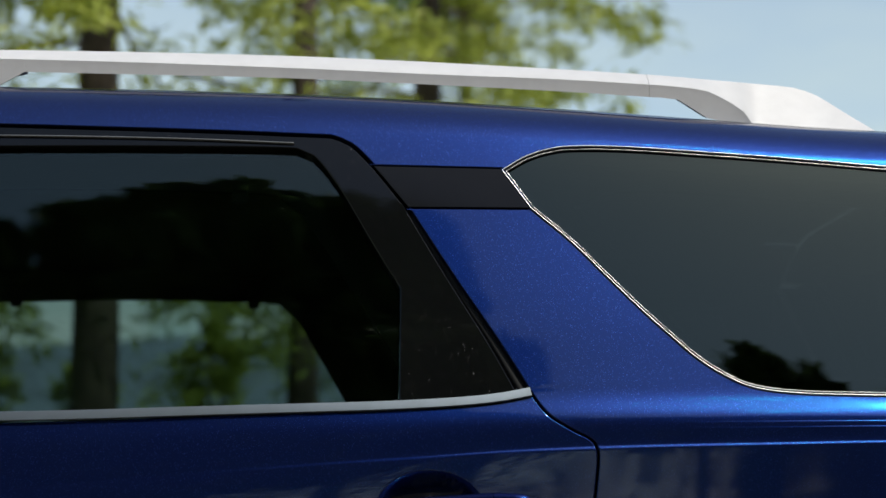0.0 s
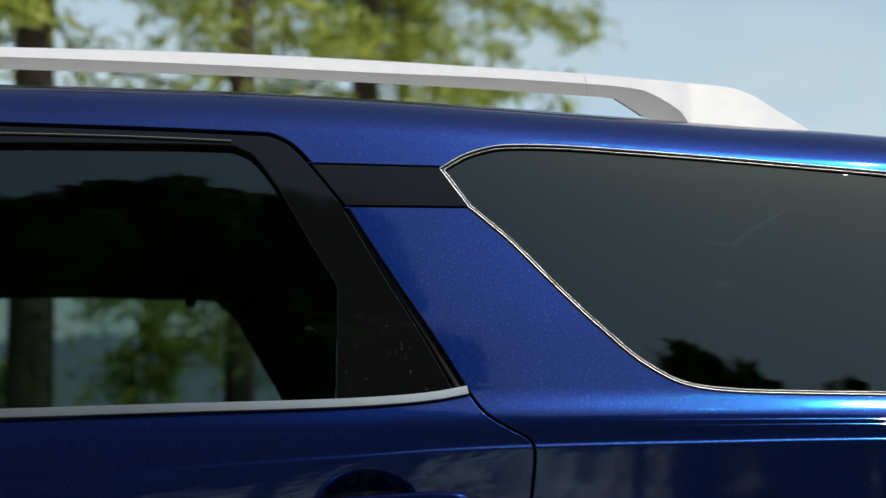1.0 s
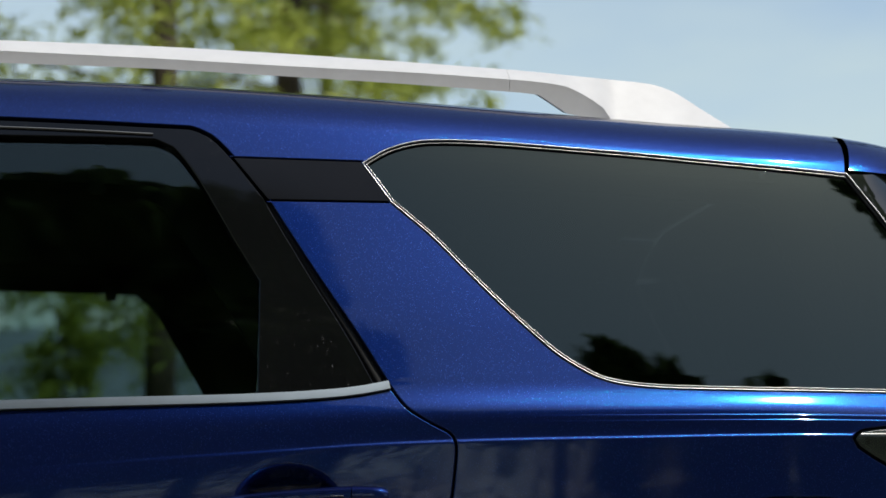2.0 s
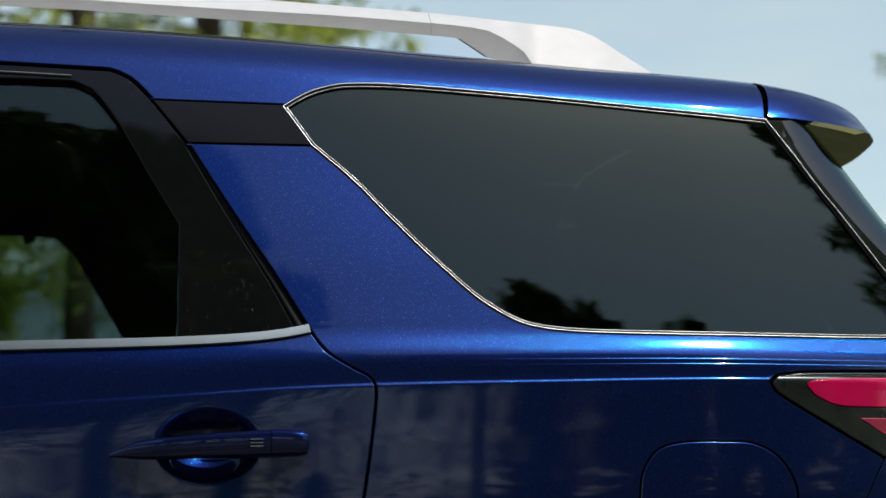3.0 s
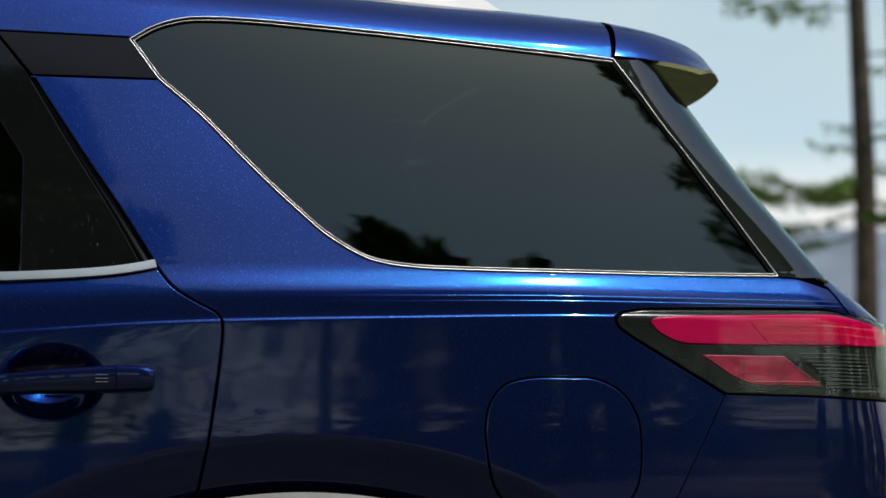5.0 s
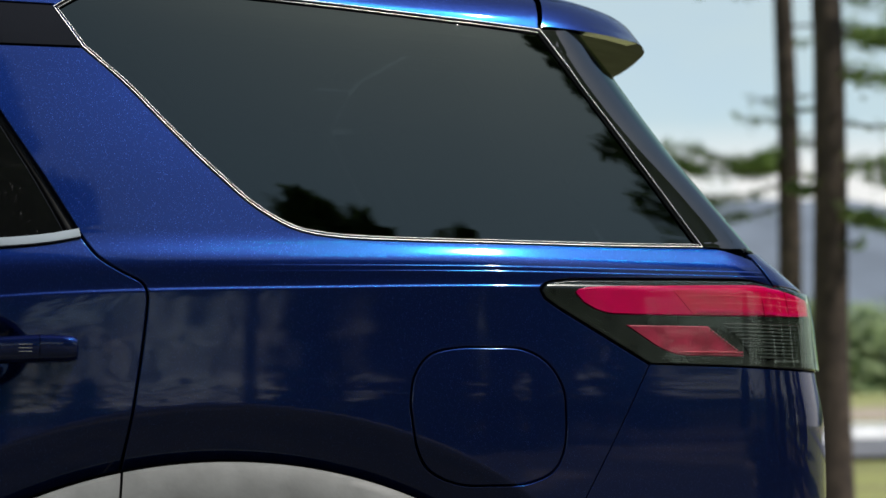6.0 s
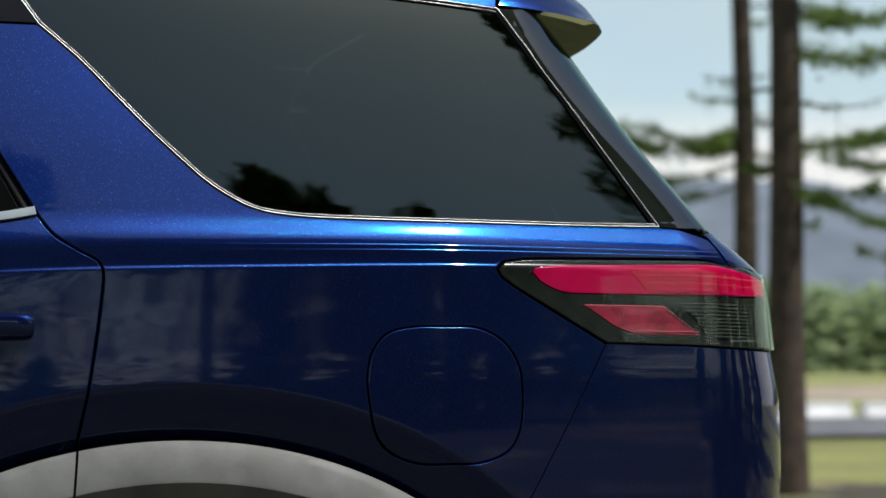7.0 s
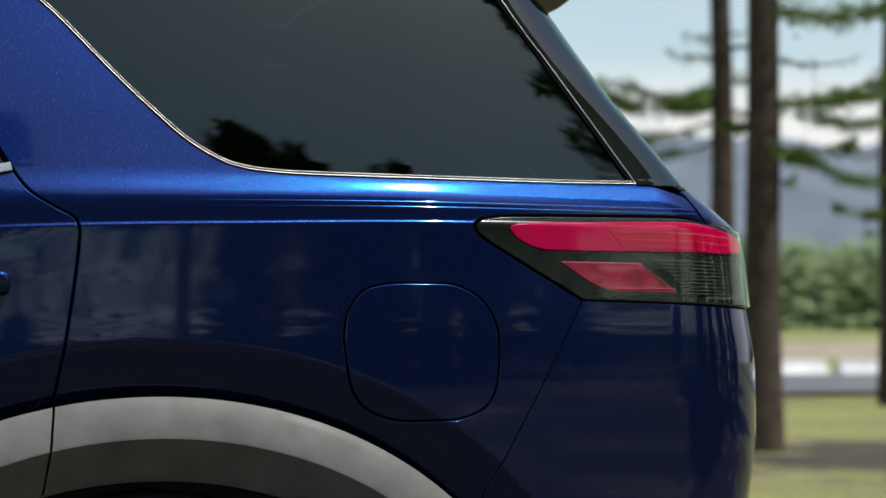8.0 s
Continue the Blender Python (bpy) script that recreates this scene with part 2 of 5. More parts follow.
def warp(w, x):
    """Height below the belt line, stretched so that the crease lies on its own line; back from there with unwarp."""
    c = hermite(CREASE, x)
    return w * -0.0855 / c if w > c else w - c - 0.0855


def unwarp(w, x):
    c = hermite(CREASE, x)
    if w > 0:
        return w
    return w * c / -0.0855 if w > -0.0855 else w + c + 0.0855


def rounded(v):
    """The shoulder's profile with its turns eased over a few millimetres."""
    steps = [k * 0.001 for k in range(-5, 6)]
    return sum(hermite(LOW, min(v + k, 0.0)) + 0.38 * max(0.0, v + k) for k in steps) / len(steps)


SHOULDER = [p for p in LOW if p[0] < -0.064] + [(k * 0.002, rounded(k * 0.002)) for k in range(-31, 1)]
# the end meets the upper side
SHOULDER = [(v, r + (LOW[-1][1] - SHOULDER[-1][1]) * max(0.0, 1 + v / 0.03)) for v, r in SHOULDER]


def inset(x, z):
    b = hermite(BELT, x)
    w = z - b
    f = min(1.0, max(0.0, (x - 0.55) / 0.45))
    if w <= 0:
        # the wing tucks in towards the wheel arch
        r = math.hypot((x - 0.585) / 0.655, (z - 0.40) / 0.516)
        t = min(1.0, max(0.0, (1.17 - r) / 0.17))
        # two fine folds below the shoulder, fading out towards the door
        v = warp(w, x)
        folds = 0.00045 * f * (math.tanh((v + 0.053) / 0.0007) + math.tanh((v + 0.0615) / 0.0007))
        c = min(1.0, max(0.0, (x + 0.15) / 0.60))
        side = hermite(SHOULDER, v) * c + hermite(LOW_SOFT, v) * (1 - c) if c < 1 else hermite(SHOULDER, v)
        # the shoulder is fullest ahead of the lamp
        d = x - 0.994
        side += 0.009 * d * math.exp(-(d / 0.25) ** 2) * min(1.0, max(0.0, (v + 0.075) / 0.03))
        side -= 0.0003 * c * math.tanh((w + 0.027) / 0.010)
        return side + 0.036 * t * t / (t + 0.05) + (folds if v > -0.08 else -0.0009 * f * max(0.0, 1 + (v + 0.08) / 0.1))
    u = w / (hermite(CROWN, x) - b)
    d = x - 1.057
    full = 0.019 * d * math.exp(-(d / 0.22) ** 2) * min(1.0, max(0.0, (u - 0.70) / 0.10))
    return hermite(UP, u) - full + 0.0009 * f * max(0.0, 1 - w / 0.15) ** 2


def skin(a, z):
    """A point of the near side: a runs along the side and on round the rear corner to the middle of the tail."""
    xs = hermite(TURN_AT, z) if z > 1.1 else 1.46
    if a <= xs:
        return Vector((a, D + hermite(BOW, a) + inset(a, z), z))
    xr = hermite(REAR, z)
    t = min((a - xs) / WRAP, 1.0)
    b = hermite(BOW, xs)
    k = (b - hermite(BOW, xs - 0.02)) / 0.02
    i0 = inset(xs, z)
    reach = (xr - xs) * 0.85
    p0 = Vector((xs, b + i0))
    p1 = Vector((xs + reach, b + i0 + k * reach))
    p2 = Vector((xr, b + i0 * 0.9 + 0.20))
    p3 = Vector((xr + 0.035, HALF))
    p = p0 * (1 - t) ** 3 + p1 * 3 * t * (1 - t) ** 2 + p2 * 3 * t * t * (1 - t) + p3 * t ** 3
    return Vector((p.x, D + p.y, z))


def frame_at(fn, a, z):
    e = 0.0004
    p = fn(a, z)
    da = (fn(a + e, z) - fn(a - e, z)).normalized()
    dz = (fn(a, z + e) - fn(a, z - e)).normalized()
    return p, da.cross(dz).normalized(), da, dz


def glass_skin(a, z):
    b = hermite(BELT, a)
    return Vector((a, D + hermite(BOW, a) + hermite(UP_GLASS, (z - b) / (hermite(CROWN, a) - b)), z))


def frame_skin(a, z):
    """The upper side carried straight on below the belt line, for the door's window."""
    b = hermite(BELT, a) + 0.02
    if z >= b:
        return skin(a, z)
    p, q = skin(a, b), skin(a, b + 0.02)
    return Vector((a, p.y + (z - b) * (q.y - p.y) / 0.02, z))


def catmull(pts, step):
    """Points along a smooth open curve through pts."""
    out = []
    n = len(pts)
    for i in range(n - 1):
        p0, p1, p2, p3 = pts[max(i - 1, 0)], pts[i], pts[i + 1], pts[min(i + 2, n - 1)]
        seg = math.dist(p1, p2)
        k = max(1, int(seg / step))
        for j in range(k):
            t = j / k
            out.append(tuple(0.5 * (2 * b + (c - a) * t + (2 * a - 5 * b + 4 * c - d) * t * t + (3 * b - a - 3 * c + d) * t ** 3)
                             for a, b, c, d in zip(p0, p1, p2, p3)))
    out.append(tuple(pts[-1]))
    return out


def outline(*runs, step=0.015):
    """A closed outline of smooth runs that meet at corners."""
    out = []
    for r in runs:
        for p in (catmull(r, step)):
            if not out or math.dist(out[-1], p) > 1e-4:
                out.append(p)
    if math.dist(out[0], out[-1]) < 1e-4:
        out.pop()
    area = sum(p[0] * q[1] - q[0] * p[1] for p, q in zip(out, out[1:] + out[:1]))
    return out if area > 0 else out[::-1]


def shrink(pts, d):
    """The outline moved inwards by d, and its outward directions."""
    moved, outward = [], []
    n = len(pts)
    for i in range(n):
        p, q, r = Vector(pts[i - 1]), Vector(pts[i]), Vector(pts[(i + 1) % n])
        u, v = (q - p).normalized(), (r - q).normalized()
        n1, n2 = Vector((u.y, -u.x)), Vector((v.y, -v.x))
        m = n1 + n2
        if m.length < 1e-5:
            m = n1.copy()
        m.normalize()
        m2 = m / max(0.5, m.dot(n1))
        moved.append(tuple(q - m2 * d))
        outward.append(m)
    return moved, outward


def inside(p, poly):
    x, y = p
    hit = False
    j = len(poly) - 1
    for i in range(len(poly)):
        xi, yi = poly[i]
        xj, yj = poly[j]
        if (yi > y) != (yj > y) and x < (xj - xi) * (y - yi) / (yj - yi) + xi:
            hit = not hit
        j = i
    return hit


from mathutils.geometry import delaunay_2d_cdt


def mesh_object(name, verts, faces, mat, parent=None, normals=None, smooth=True):
    me = bpy.data.meshes.new(name)
    me.from_pydata([tuple(v) for v in verts], [], faces)
    me.materials.append(mat)
    me.polygons.foreach_set("use_smooth", [smooth] * len(me.polygons))
    me.update()
    if normals:
        me.normals_split_custom_set_from_vertices([tuple(n) for n in normals])
    ob = new(name, me)
    if parent:
        ob.parent = parent
    return ob


def tag_part(ob, label):
    if label:
        tagged(ob, label)
    return ob


def panel(name, poly, mat, parent, holes=(), lift=0.0, thick=0.018, soft=0.0025, gap=0.0, step=0.03, fn=skin, far=False, label="", fine=True, dense=None):
    """A pressed panel on the body surface with rolled edges: poly and holes are outlines in (along, height)."""
    verts, norms, faces = [], [], []
    if gap:
        poly = shrink(poly, gap)[0]
    # widths of the rolled edge: moved in, sunk
    rolls = ((soft, 0.0, 0.0), (soft * 0.35, soft * 0.25, 0.7), (0.0, soft, 1.0), (0.0, thick, 1.0))
    loops = [(poly, 1)] + [(h, -1) for h in holes]
    flat, edges, rim_ids = [], [], []
    for pts, sign in loops:
        first = len(flat)
        moved, out = shrink(pts, soft * sign)
        flat += moved
        n = len(moved)
        edges += [(first + i, first + (i + 1) % n) for i in range(n)]
        rim_ids.append((first, n))
    edge0 = [flat[s:s + n] for s, n in rim_ids]
    xs = [p[0] for p in edge0[0]]
    zs = [p[1] for p in edge0[0]]
    # rows of points that follow the belt line, tied along each row
    w = min(zs) - 1.28
    while w < max(zs) - 1.10:
        x, last = min(xs) + step * 0.5, None
        while x < max(xs):
            p = (x, unwarp(w, min(x, 1.6)) + hermite(BELT, min(x, 1.6)))
            if inside(p, edge0[0]) and not any(inside(p, h) for h in edge0[1:]) and not (dense and dense[0] < p[0] < dense[1] and dense[2] < p[1] < dense[3]):
                flat.append(p)
                mid = None if last is None else ((p[0] + flat[last][0]) / 2, (p[1] + flat[last][1]) / 2)
                if mid and inside(mid, edge0[0]) and not any(inside(mid, h) for h in edge0[1:]):
                    edges.append((last, len(flat) - 1))
                last = len(flat) - 1
            else:
                last = None
            x += step * 0.4 if fine and (w < -0.2 or -0.095 < w < -0.044) else step
        w += (0.00035 if (-0.0640 < w < -0.0590 or -0.0555 < w < -0.0505) else 0.0010 if -0.070 < w < -0.044 else 0.0018 if -0.094 < w < -0.07 else 0.003 if (-0.10 < w < 0.05 or w > 0.37) else 0.005 if w < -0.2 else step * 0.5) if fine else step * 0.5
    if dense:
        x0, x1, z0, z1, gap_d = dense
        nx, nz = int((x1 - x0) / gap_d), int((z1 - z0) / gap_d)
        flat += [(x0 + (x1 - x0) * i / nx, z0 + (z1 - z0) * k / nz) for i in range(nx + 1) for k in range(nz + 1)]
    # close rows along the crease of the wheel arch
    for r in (1.176, 1.168, 1.16, 1.14) if fine else ():
        last = None
        for k in range(161):
            p = (0.585 + 0.655 * r * math.cos(math.pi * k / 160), 0.40 + 0.516 * r * math.sin(math.pi * k / 160))
            if inside(p, edge0[0]) and not any(inside(p, h) for h in edge0[1:]):
                flat.append(p)
                mid = None if last is None else ((p[0] + flat[last][0]) / 2, (p[1] + flat[last][1]) / 2)
                if mid and inside(mid, edge0[0]) and not any(inside(mid, h) for h in edge0[1:]):
                    edges.append((last, len(flat) - 1))
                last = len(flat) - 1
            else:
                last = None
    vs, es, fs, ov, oe, of = delaunay_2d_cdt([Vector(p) for p in flat], edges, [], 0, 1e-7)
    first_of = {}
    for i, src in enumerate(ov):
        for s in src:
            first_of[s] = i
    for v in vs:
        p, n, da, dz = frame_at(fn, v.x, v.y)
        verts.append(p + n * lift)
        norms.append(n)
    for f in fs:
        c = (sum(vs[i].x for i in f) / 3, sum(vs[i].y for i in f) / 3)
        if inside(c, edge0[0]) and not any(inside(c, h) for h in edge0[1:]):
            a, b, c2 = (vs[i] for i in f)
            up = (b - a).cross(c2 - a) > 0
            faces.append(tuple(f) if up else tuple(f)[::-1])
    for (pts, sign), (s, n) in zip(loops, rim_ids):
        rows = [[first_of[s + i] for i in range(n)]]
        for move, sink, turn in rolls[1:]:
            moved, out = shrink(pts, move * sign)
            row = []
            for (a, z), o in zip(moved, out):
                p, nn, da, dz = frame_at(fn, a, z)
                side = (da * o.x + dz * o.y) * sign
                row.append(len(verts))
                verts.append(p + nn * (lift - sink))
                norms.append((nn * (1 - turn) + side * turn).normalized())
            rows.append(row)
        for i in range(n):
            j = (i + 1) % n
            m = ((pts[i][0] + pts[j][0]) / 2, (pts[i][1] + pts[j][1]) / 2)
            if (sign < 0 and not inside(m, poly)) or (sign > 0 and any(inside(m, h) for h in holes)):
                continue
            for r0, r1 in zip(rows, rows[1:]):
                q = (r0[i], r1[i], r1[j], r0[j])
                faces.append(q if sign > 0 else q[::-1])
    if far:
        verts = [Vector((v.x, 2 * (D + HALF) - v.y, v.z)) for v in verts]
        norms = [Vector((v.x, -v.y, v.z)) for v in norms]
        faces = [f[::-1] for f in faces]
    return tag_part(mesh_object(name, verts, faces, mat, parent, norms), label)


def strip(name, path, width, height, mat, parent, lift=0.0, fn=skin, far=False, closed=False, label="", flat=False):
    """A rounded bead, or a flat band, along a path on the body surface."""
    if flat:
        prof = [(-0.5, -1.0, -1, 0), (-0.5, 0.5, -0.9, 0.4), (-0.44, 1.0, -0.03, 1), (0.44, 1.0, 0.03, 1), (0.5, 0.5, 0.9, 0.4), (0.5, -1.0, 1, 0)]
    else:
        prof = [(-0.5, -1.0, -1, 0)] + [(-0.5 * math.cos(t), 0.2 + 0.8 * math.sin(t), -math.cos(t), math.sin(t)) for t in [math.pi * m / 8 for m in range(9)]] + [(0.5, -1.0, 1, 0)]
    verts, norms, faces = [], [], []
    n = len(path)
    for i in range(n):
        p = Vector(path[i])
        a = Vector(path[i - 2] if closed else path[max(i - 1, 0)])
        b = Vector(path[(i + 2) % n] if closed else path[min(i + 1, n - 1)])
        d = (b - a).normalized()
        o = Vector((d.y, -d.x))
        q, nn, da, dz = frame_at(fn, p.x, p.y)
        side = da * o.x + dz * o.y
        for s, h, ns, nh in prof:
            verts.append(q + side * s * width + nn * (lift + h * height))
            norms.append((side * ns + nn * nh).normalized())
    k = len(prof)
    for i in range(n if closed else n - 1):
        j = (i + 1) % n
        for m in range(k - 1):
            faces.append((i * k + m, i * k + m + 1, j * k + m + 1, j * k + m))
    if not closed:
        faces += [tuple(range(k))[::-1], tuple((n - 1) * k + m for m in range(k))]
    if far:
        verts = [Vector((v.x, 2 * (D + HALF) - v.y, v.z)) for v in verts]
        norms = [Vector((v.x, -v.y, v.z)) for v in norms]
        faces = [f[::-1] for f in faces]
    return tag_part(mesh_object(name, verts, faces, mat, parent, norms), label)


def grid(name, fn, nu, nv, mat, parent, label="", flip=False):
    """A smooth sheet fn(u, v) for u, v in 0..1."""
    verts = [fn(i / nu, j / nv) for i in range(nu + 1) for j in range(nv + 1)]
    k = nv + 1
    faces = [(i * k + j, (i + 1) * k + j, (i + 1) * k + j + 1, i * k + j + 1) for i in range(nu) for j in range(nv)]
    if flip:
        faces = [f[::-1] for f in faces]
    return tag_part(mesh_object(name, verts, faces, mat, parent), label)


def box(name, lo, hi, mat, parent=None, bevel=0.01, label="", turn=None, segments=2):
    bm = bmesh.new()
    bmesh.ops.create_cube(bm, size=1)
    for v in bm.verts:
        v.co = Vector([lo[i] + (v.co[i] + 0.5) * (hi[i] - lo[i]) for i in range(3)])
    if bevel:
        bmesh.ops.bevel(bm, geom=list(bm.edges), offset=bevel, segments=segments, affect="EDGES")
    if turn:
        mid = (Vector(lo) + Vector(hi)) / 2
        bmesh.ops.transform(bm, matrix=Matrix.Translation(mid) @ turn @ Matrix.Translation(-mid), verts=bm.verts)
    me = bpy.data.meshes.new(name)
    bm.to_mesh(me)
    bm.free()
    me.materials.append(mat)
    ob = new(name, me)
    if parent:
        ob.parent = parent
    return tag_part(ob, label)


def loft(name, rings, mat, parent, closed=True, caps=True, label="", smooth=True, crisp=0):
    verts = [p for r in rings for p in r]
    k = len(rings[0])
    faces = []
    for i in range(len(rings) - 1):
        for j in range(k if closed else k - 1):
            m = (j + 1) % k
            faces.append((i * k + j, i * k + m, (i + 1) * k + m, (i + 1) * k + j))
    if caps:
        faces += [tuple(range(k))[::-1], tuple((len(rings) - 1) * k + j for j in range(k))]
    ob = mesh_object(name, verts, faces, mat, parent, smooth=smooth)
    bm = bmesh.new()
    bm.from_mesh(ob.data)
    bmesh.ops.recalc_face_normals(bm, faces=bm.faces)
    if crisp:
        for ed in bm.edges:
            ed.smooth = ed.calc_face_angle(0.0) < radians(crisp)
    bm.to_mesh(ob.data)
    bm.free()
    return tag_part(ob, label)

# ---------------- the car ----------------
car = new("car")
car.location = (0.0, D + HALF, 0.0)
bpy.context.view_layer.update()
CAR_AT = Matrix.Translation((0.0, -(D + HALF), 0.0))
tagged(car, "dark blue metallic family car with silver roof rails on grass", "car")

FRONT = -0.86     # front edge of the rear door
ARCH_MID = (0.585, 0.40)


def arch(rx, rz, x0, x1, n=40):
    """Points of the wheel arch's ellipse between two places along the side."""
    a0 = math.acos(max(-1, min(1, (x0 - ARCH_MID[0]) / rx)))
    a1 = math.acos(max(-1, min(1, (x1 - ARCH_MID[0]) / rx)))
    return [(ARCH_MID[0] + rx * math.cos(a0 + (a1 - a0) * i / n), ARCH_MID[1] + rz * math.sin(a0 + (a1 - a0) * i / n)) for i in range(n + 1)]


GLASS_TOP = [(0.339, 1.624), (0.378, 1.649), (0.419, 1.664), (0.461, 1.670), (0.544, 1.671), (0.666, 1.666), (0.810, 1.659), (0.958, 1.650), (1.058, 1.644), (1.164, 1.637)]
GLASS_REAR = [(1.164, 1.637), (1.224, 1.543), (1.287, 1.445), (1.349, 1.349), (1.406, 1.261)]
GLASS_FOOT = [(1.406, 1.261), (1.254, 1.2585), (1.055, 1.2585), (0.865, 1.2590), (0.773, 1.2615), (0.715, 1.2692), (0.676, 1.2848), (0.632, 1.3130),
              (0.589, 1.352), (0.546, 1.394), (0.495, 1.448), (0.444, 1.503), (0.383, 1.558)]
GLASS_TIP = [(0.383, 1.558), (0.339, 1.624)]
SEAM_UP = [(0.188, 1.556), (0.134, 1.628), (0.098, 1.666), (0.066, 1.680)]
SEAM_MID = [(0.371, 1.254), (0.322, 1.338), (0.254, 1.446), (0.188, 1.556)]
SEAM_KICK = catmull([(0.466, 1.140), (0.467, 1.168), (0.458, 1.186), (0.428, 1.202), (0.394, 1.224), (0.371, 1.254)], 0.003)
SEAM_LOW = [(0.433, 0.908), (0.448, 1.004), (0.460, 1.088), (0.466, 1.140)]
FRAME_TOP = [(0.066, 1.680), (0.008, 1.6815), (-0.2, 1.686), (FRONT, 1.694)]
SILL = [(FRONT, 1.203), (-0.42, 1.209), (-0.09, 1.222), (0.162, 1.231), (0.298, 1.240), (0.371, 1.254)]
TAIL_UNDER = [(1.0995, 1.184), (1.106, 1.1707), (1.130, 1.1550), (1.201, 1.1155), (1.293, 1.065)]
TAIL_OVER = [(1.62, 1.196), (1.55, 1.202), (1.487, 1.206), (1.343, 1.205), (1.188, 1.2025), (1.142, 1.2007), (1.110, 1.1945), (1.0995, 1.184)]
BUMPER_CUT = [(1.293, 1.065), (1.222, 0.931), (1.125, 0.758)]


def roof_line(x):
    b = hermite(BELT, x)
    return b + U_ROOF * (hermite(CROWN, x) - b)


QUARTER = outline(SEAM_LOW, SEAM_KICK, SEAM_MID, SEAM_UP, FRAME_TOP, [(FRONT, 1.694), (-1.25, 1.675)], [(-1.25, 1.675), (-1.25, roof_line(-1.25))],
                  [(x * 0.12155 - 1.25, roof_line(x * 0.12155 - 1.25)) for x in range(21)], [(1.181, roof_line(1.181)), (1.164, 1.637)],
                  GLASS_REAR, [(1.406, 1.261), (1.47, 1.258), (1.60, 1.244)], [(1.60, 1.244), (1.62, 1.196)], TAIL_OVER, TAIL_UNDER, BUMPER_CUT,
                  arch(.655, .516, 1.125, 0.433))
QGLASS = outline(GLASS_TOP, GLASS_REAR, GLASS_FOOT, GLASS_TIP, step=0.006)
BAND = outline([(0.131, 1.629), (0.339, 1.628)], [(0.339, 1.628), (0.384, 1.558)], [(0.384, 1.558), (0.186, 1.556)], [(0.186, 1.556), (0.131, 1.629)])
FUEL = outline([(0.878, 1.000), (0.884, 1.045), (0.910, 1.079), (0.953, 1.091), (1.010, 1.0925), (1.066, 1.090), (1.110, 1.068), (1.136, 1.030), (1.142, 0.990),
                (1.140, 0.935), (1.120, 0.895), (1.075, 0.876), (1.020, 0.873), (0.965, 0.875), (0.915, 0.897), (0.889, 0.938), (0.878, 1.000)], step=0.008)
DOOR = outline(SILL, SEAM_KICK[::-1], SEAM_LOW[::-1], arch(.655, .516, 0.433, -0.06), [(-0.06, 0.40), (FRONT, 0.40)], [(FRONT, 0.40), (FRONT, 1.203)])


def door_skin(a, z):
    """The body surface with the hollow behind the pull handle pressed into it: a crisp upper lip, a soft lower one."""
    p = skin(a, z)
    dx, dz = (a - 0.214) / 0.080, (z - 1.083)
    r2 = dx * dx + (dz / (0.0565 if dz > 0 else 0.060)) ** 2
    if r2 < 1:
        p = p + Vector((0, 0.042 * (1 - r2) ** (1.20 if dz > 0 else 1.40), 0))
    return p


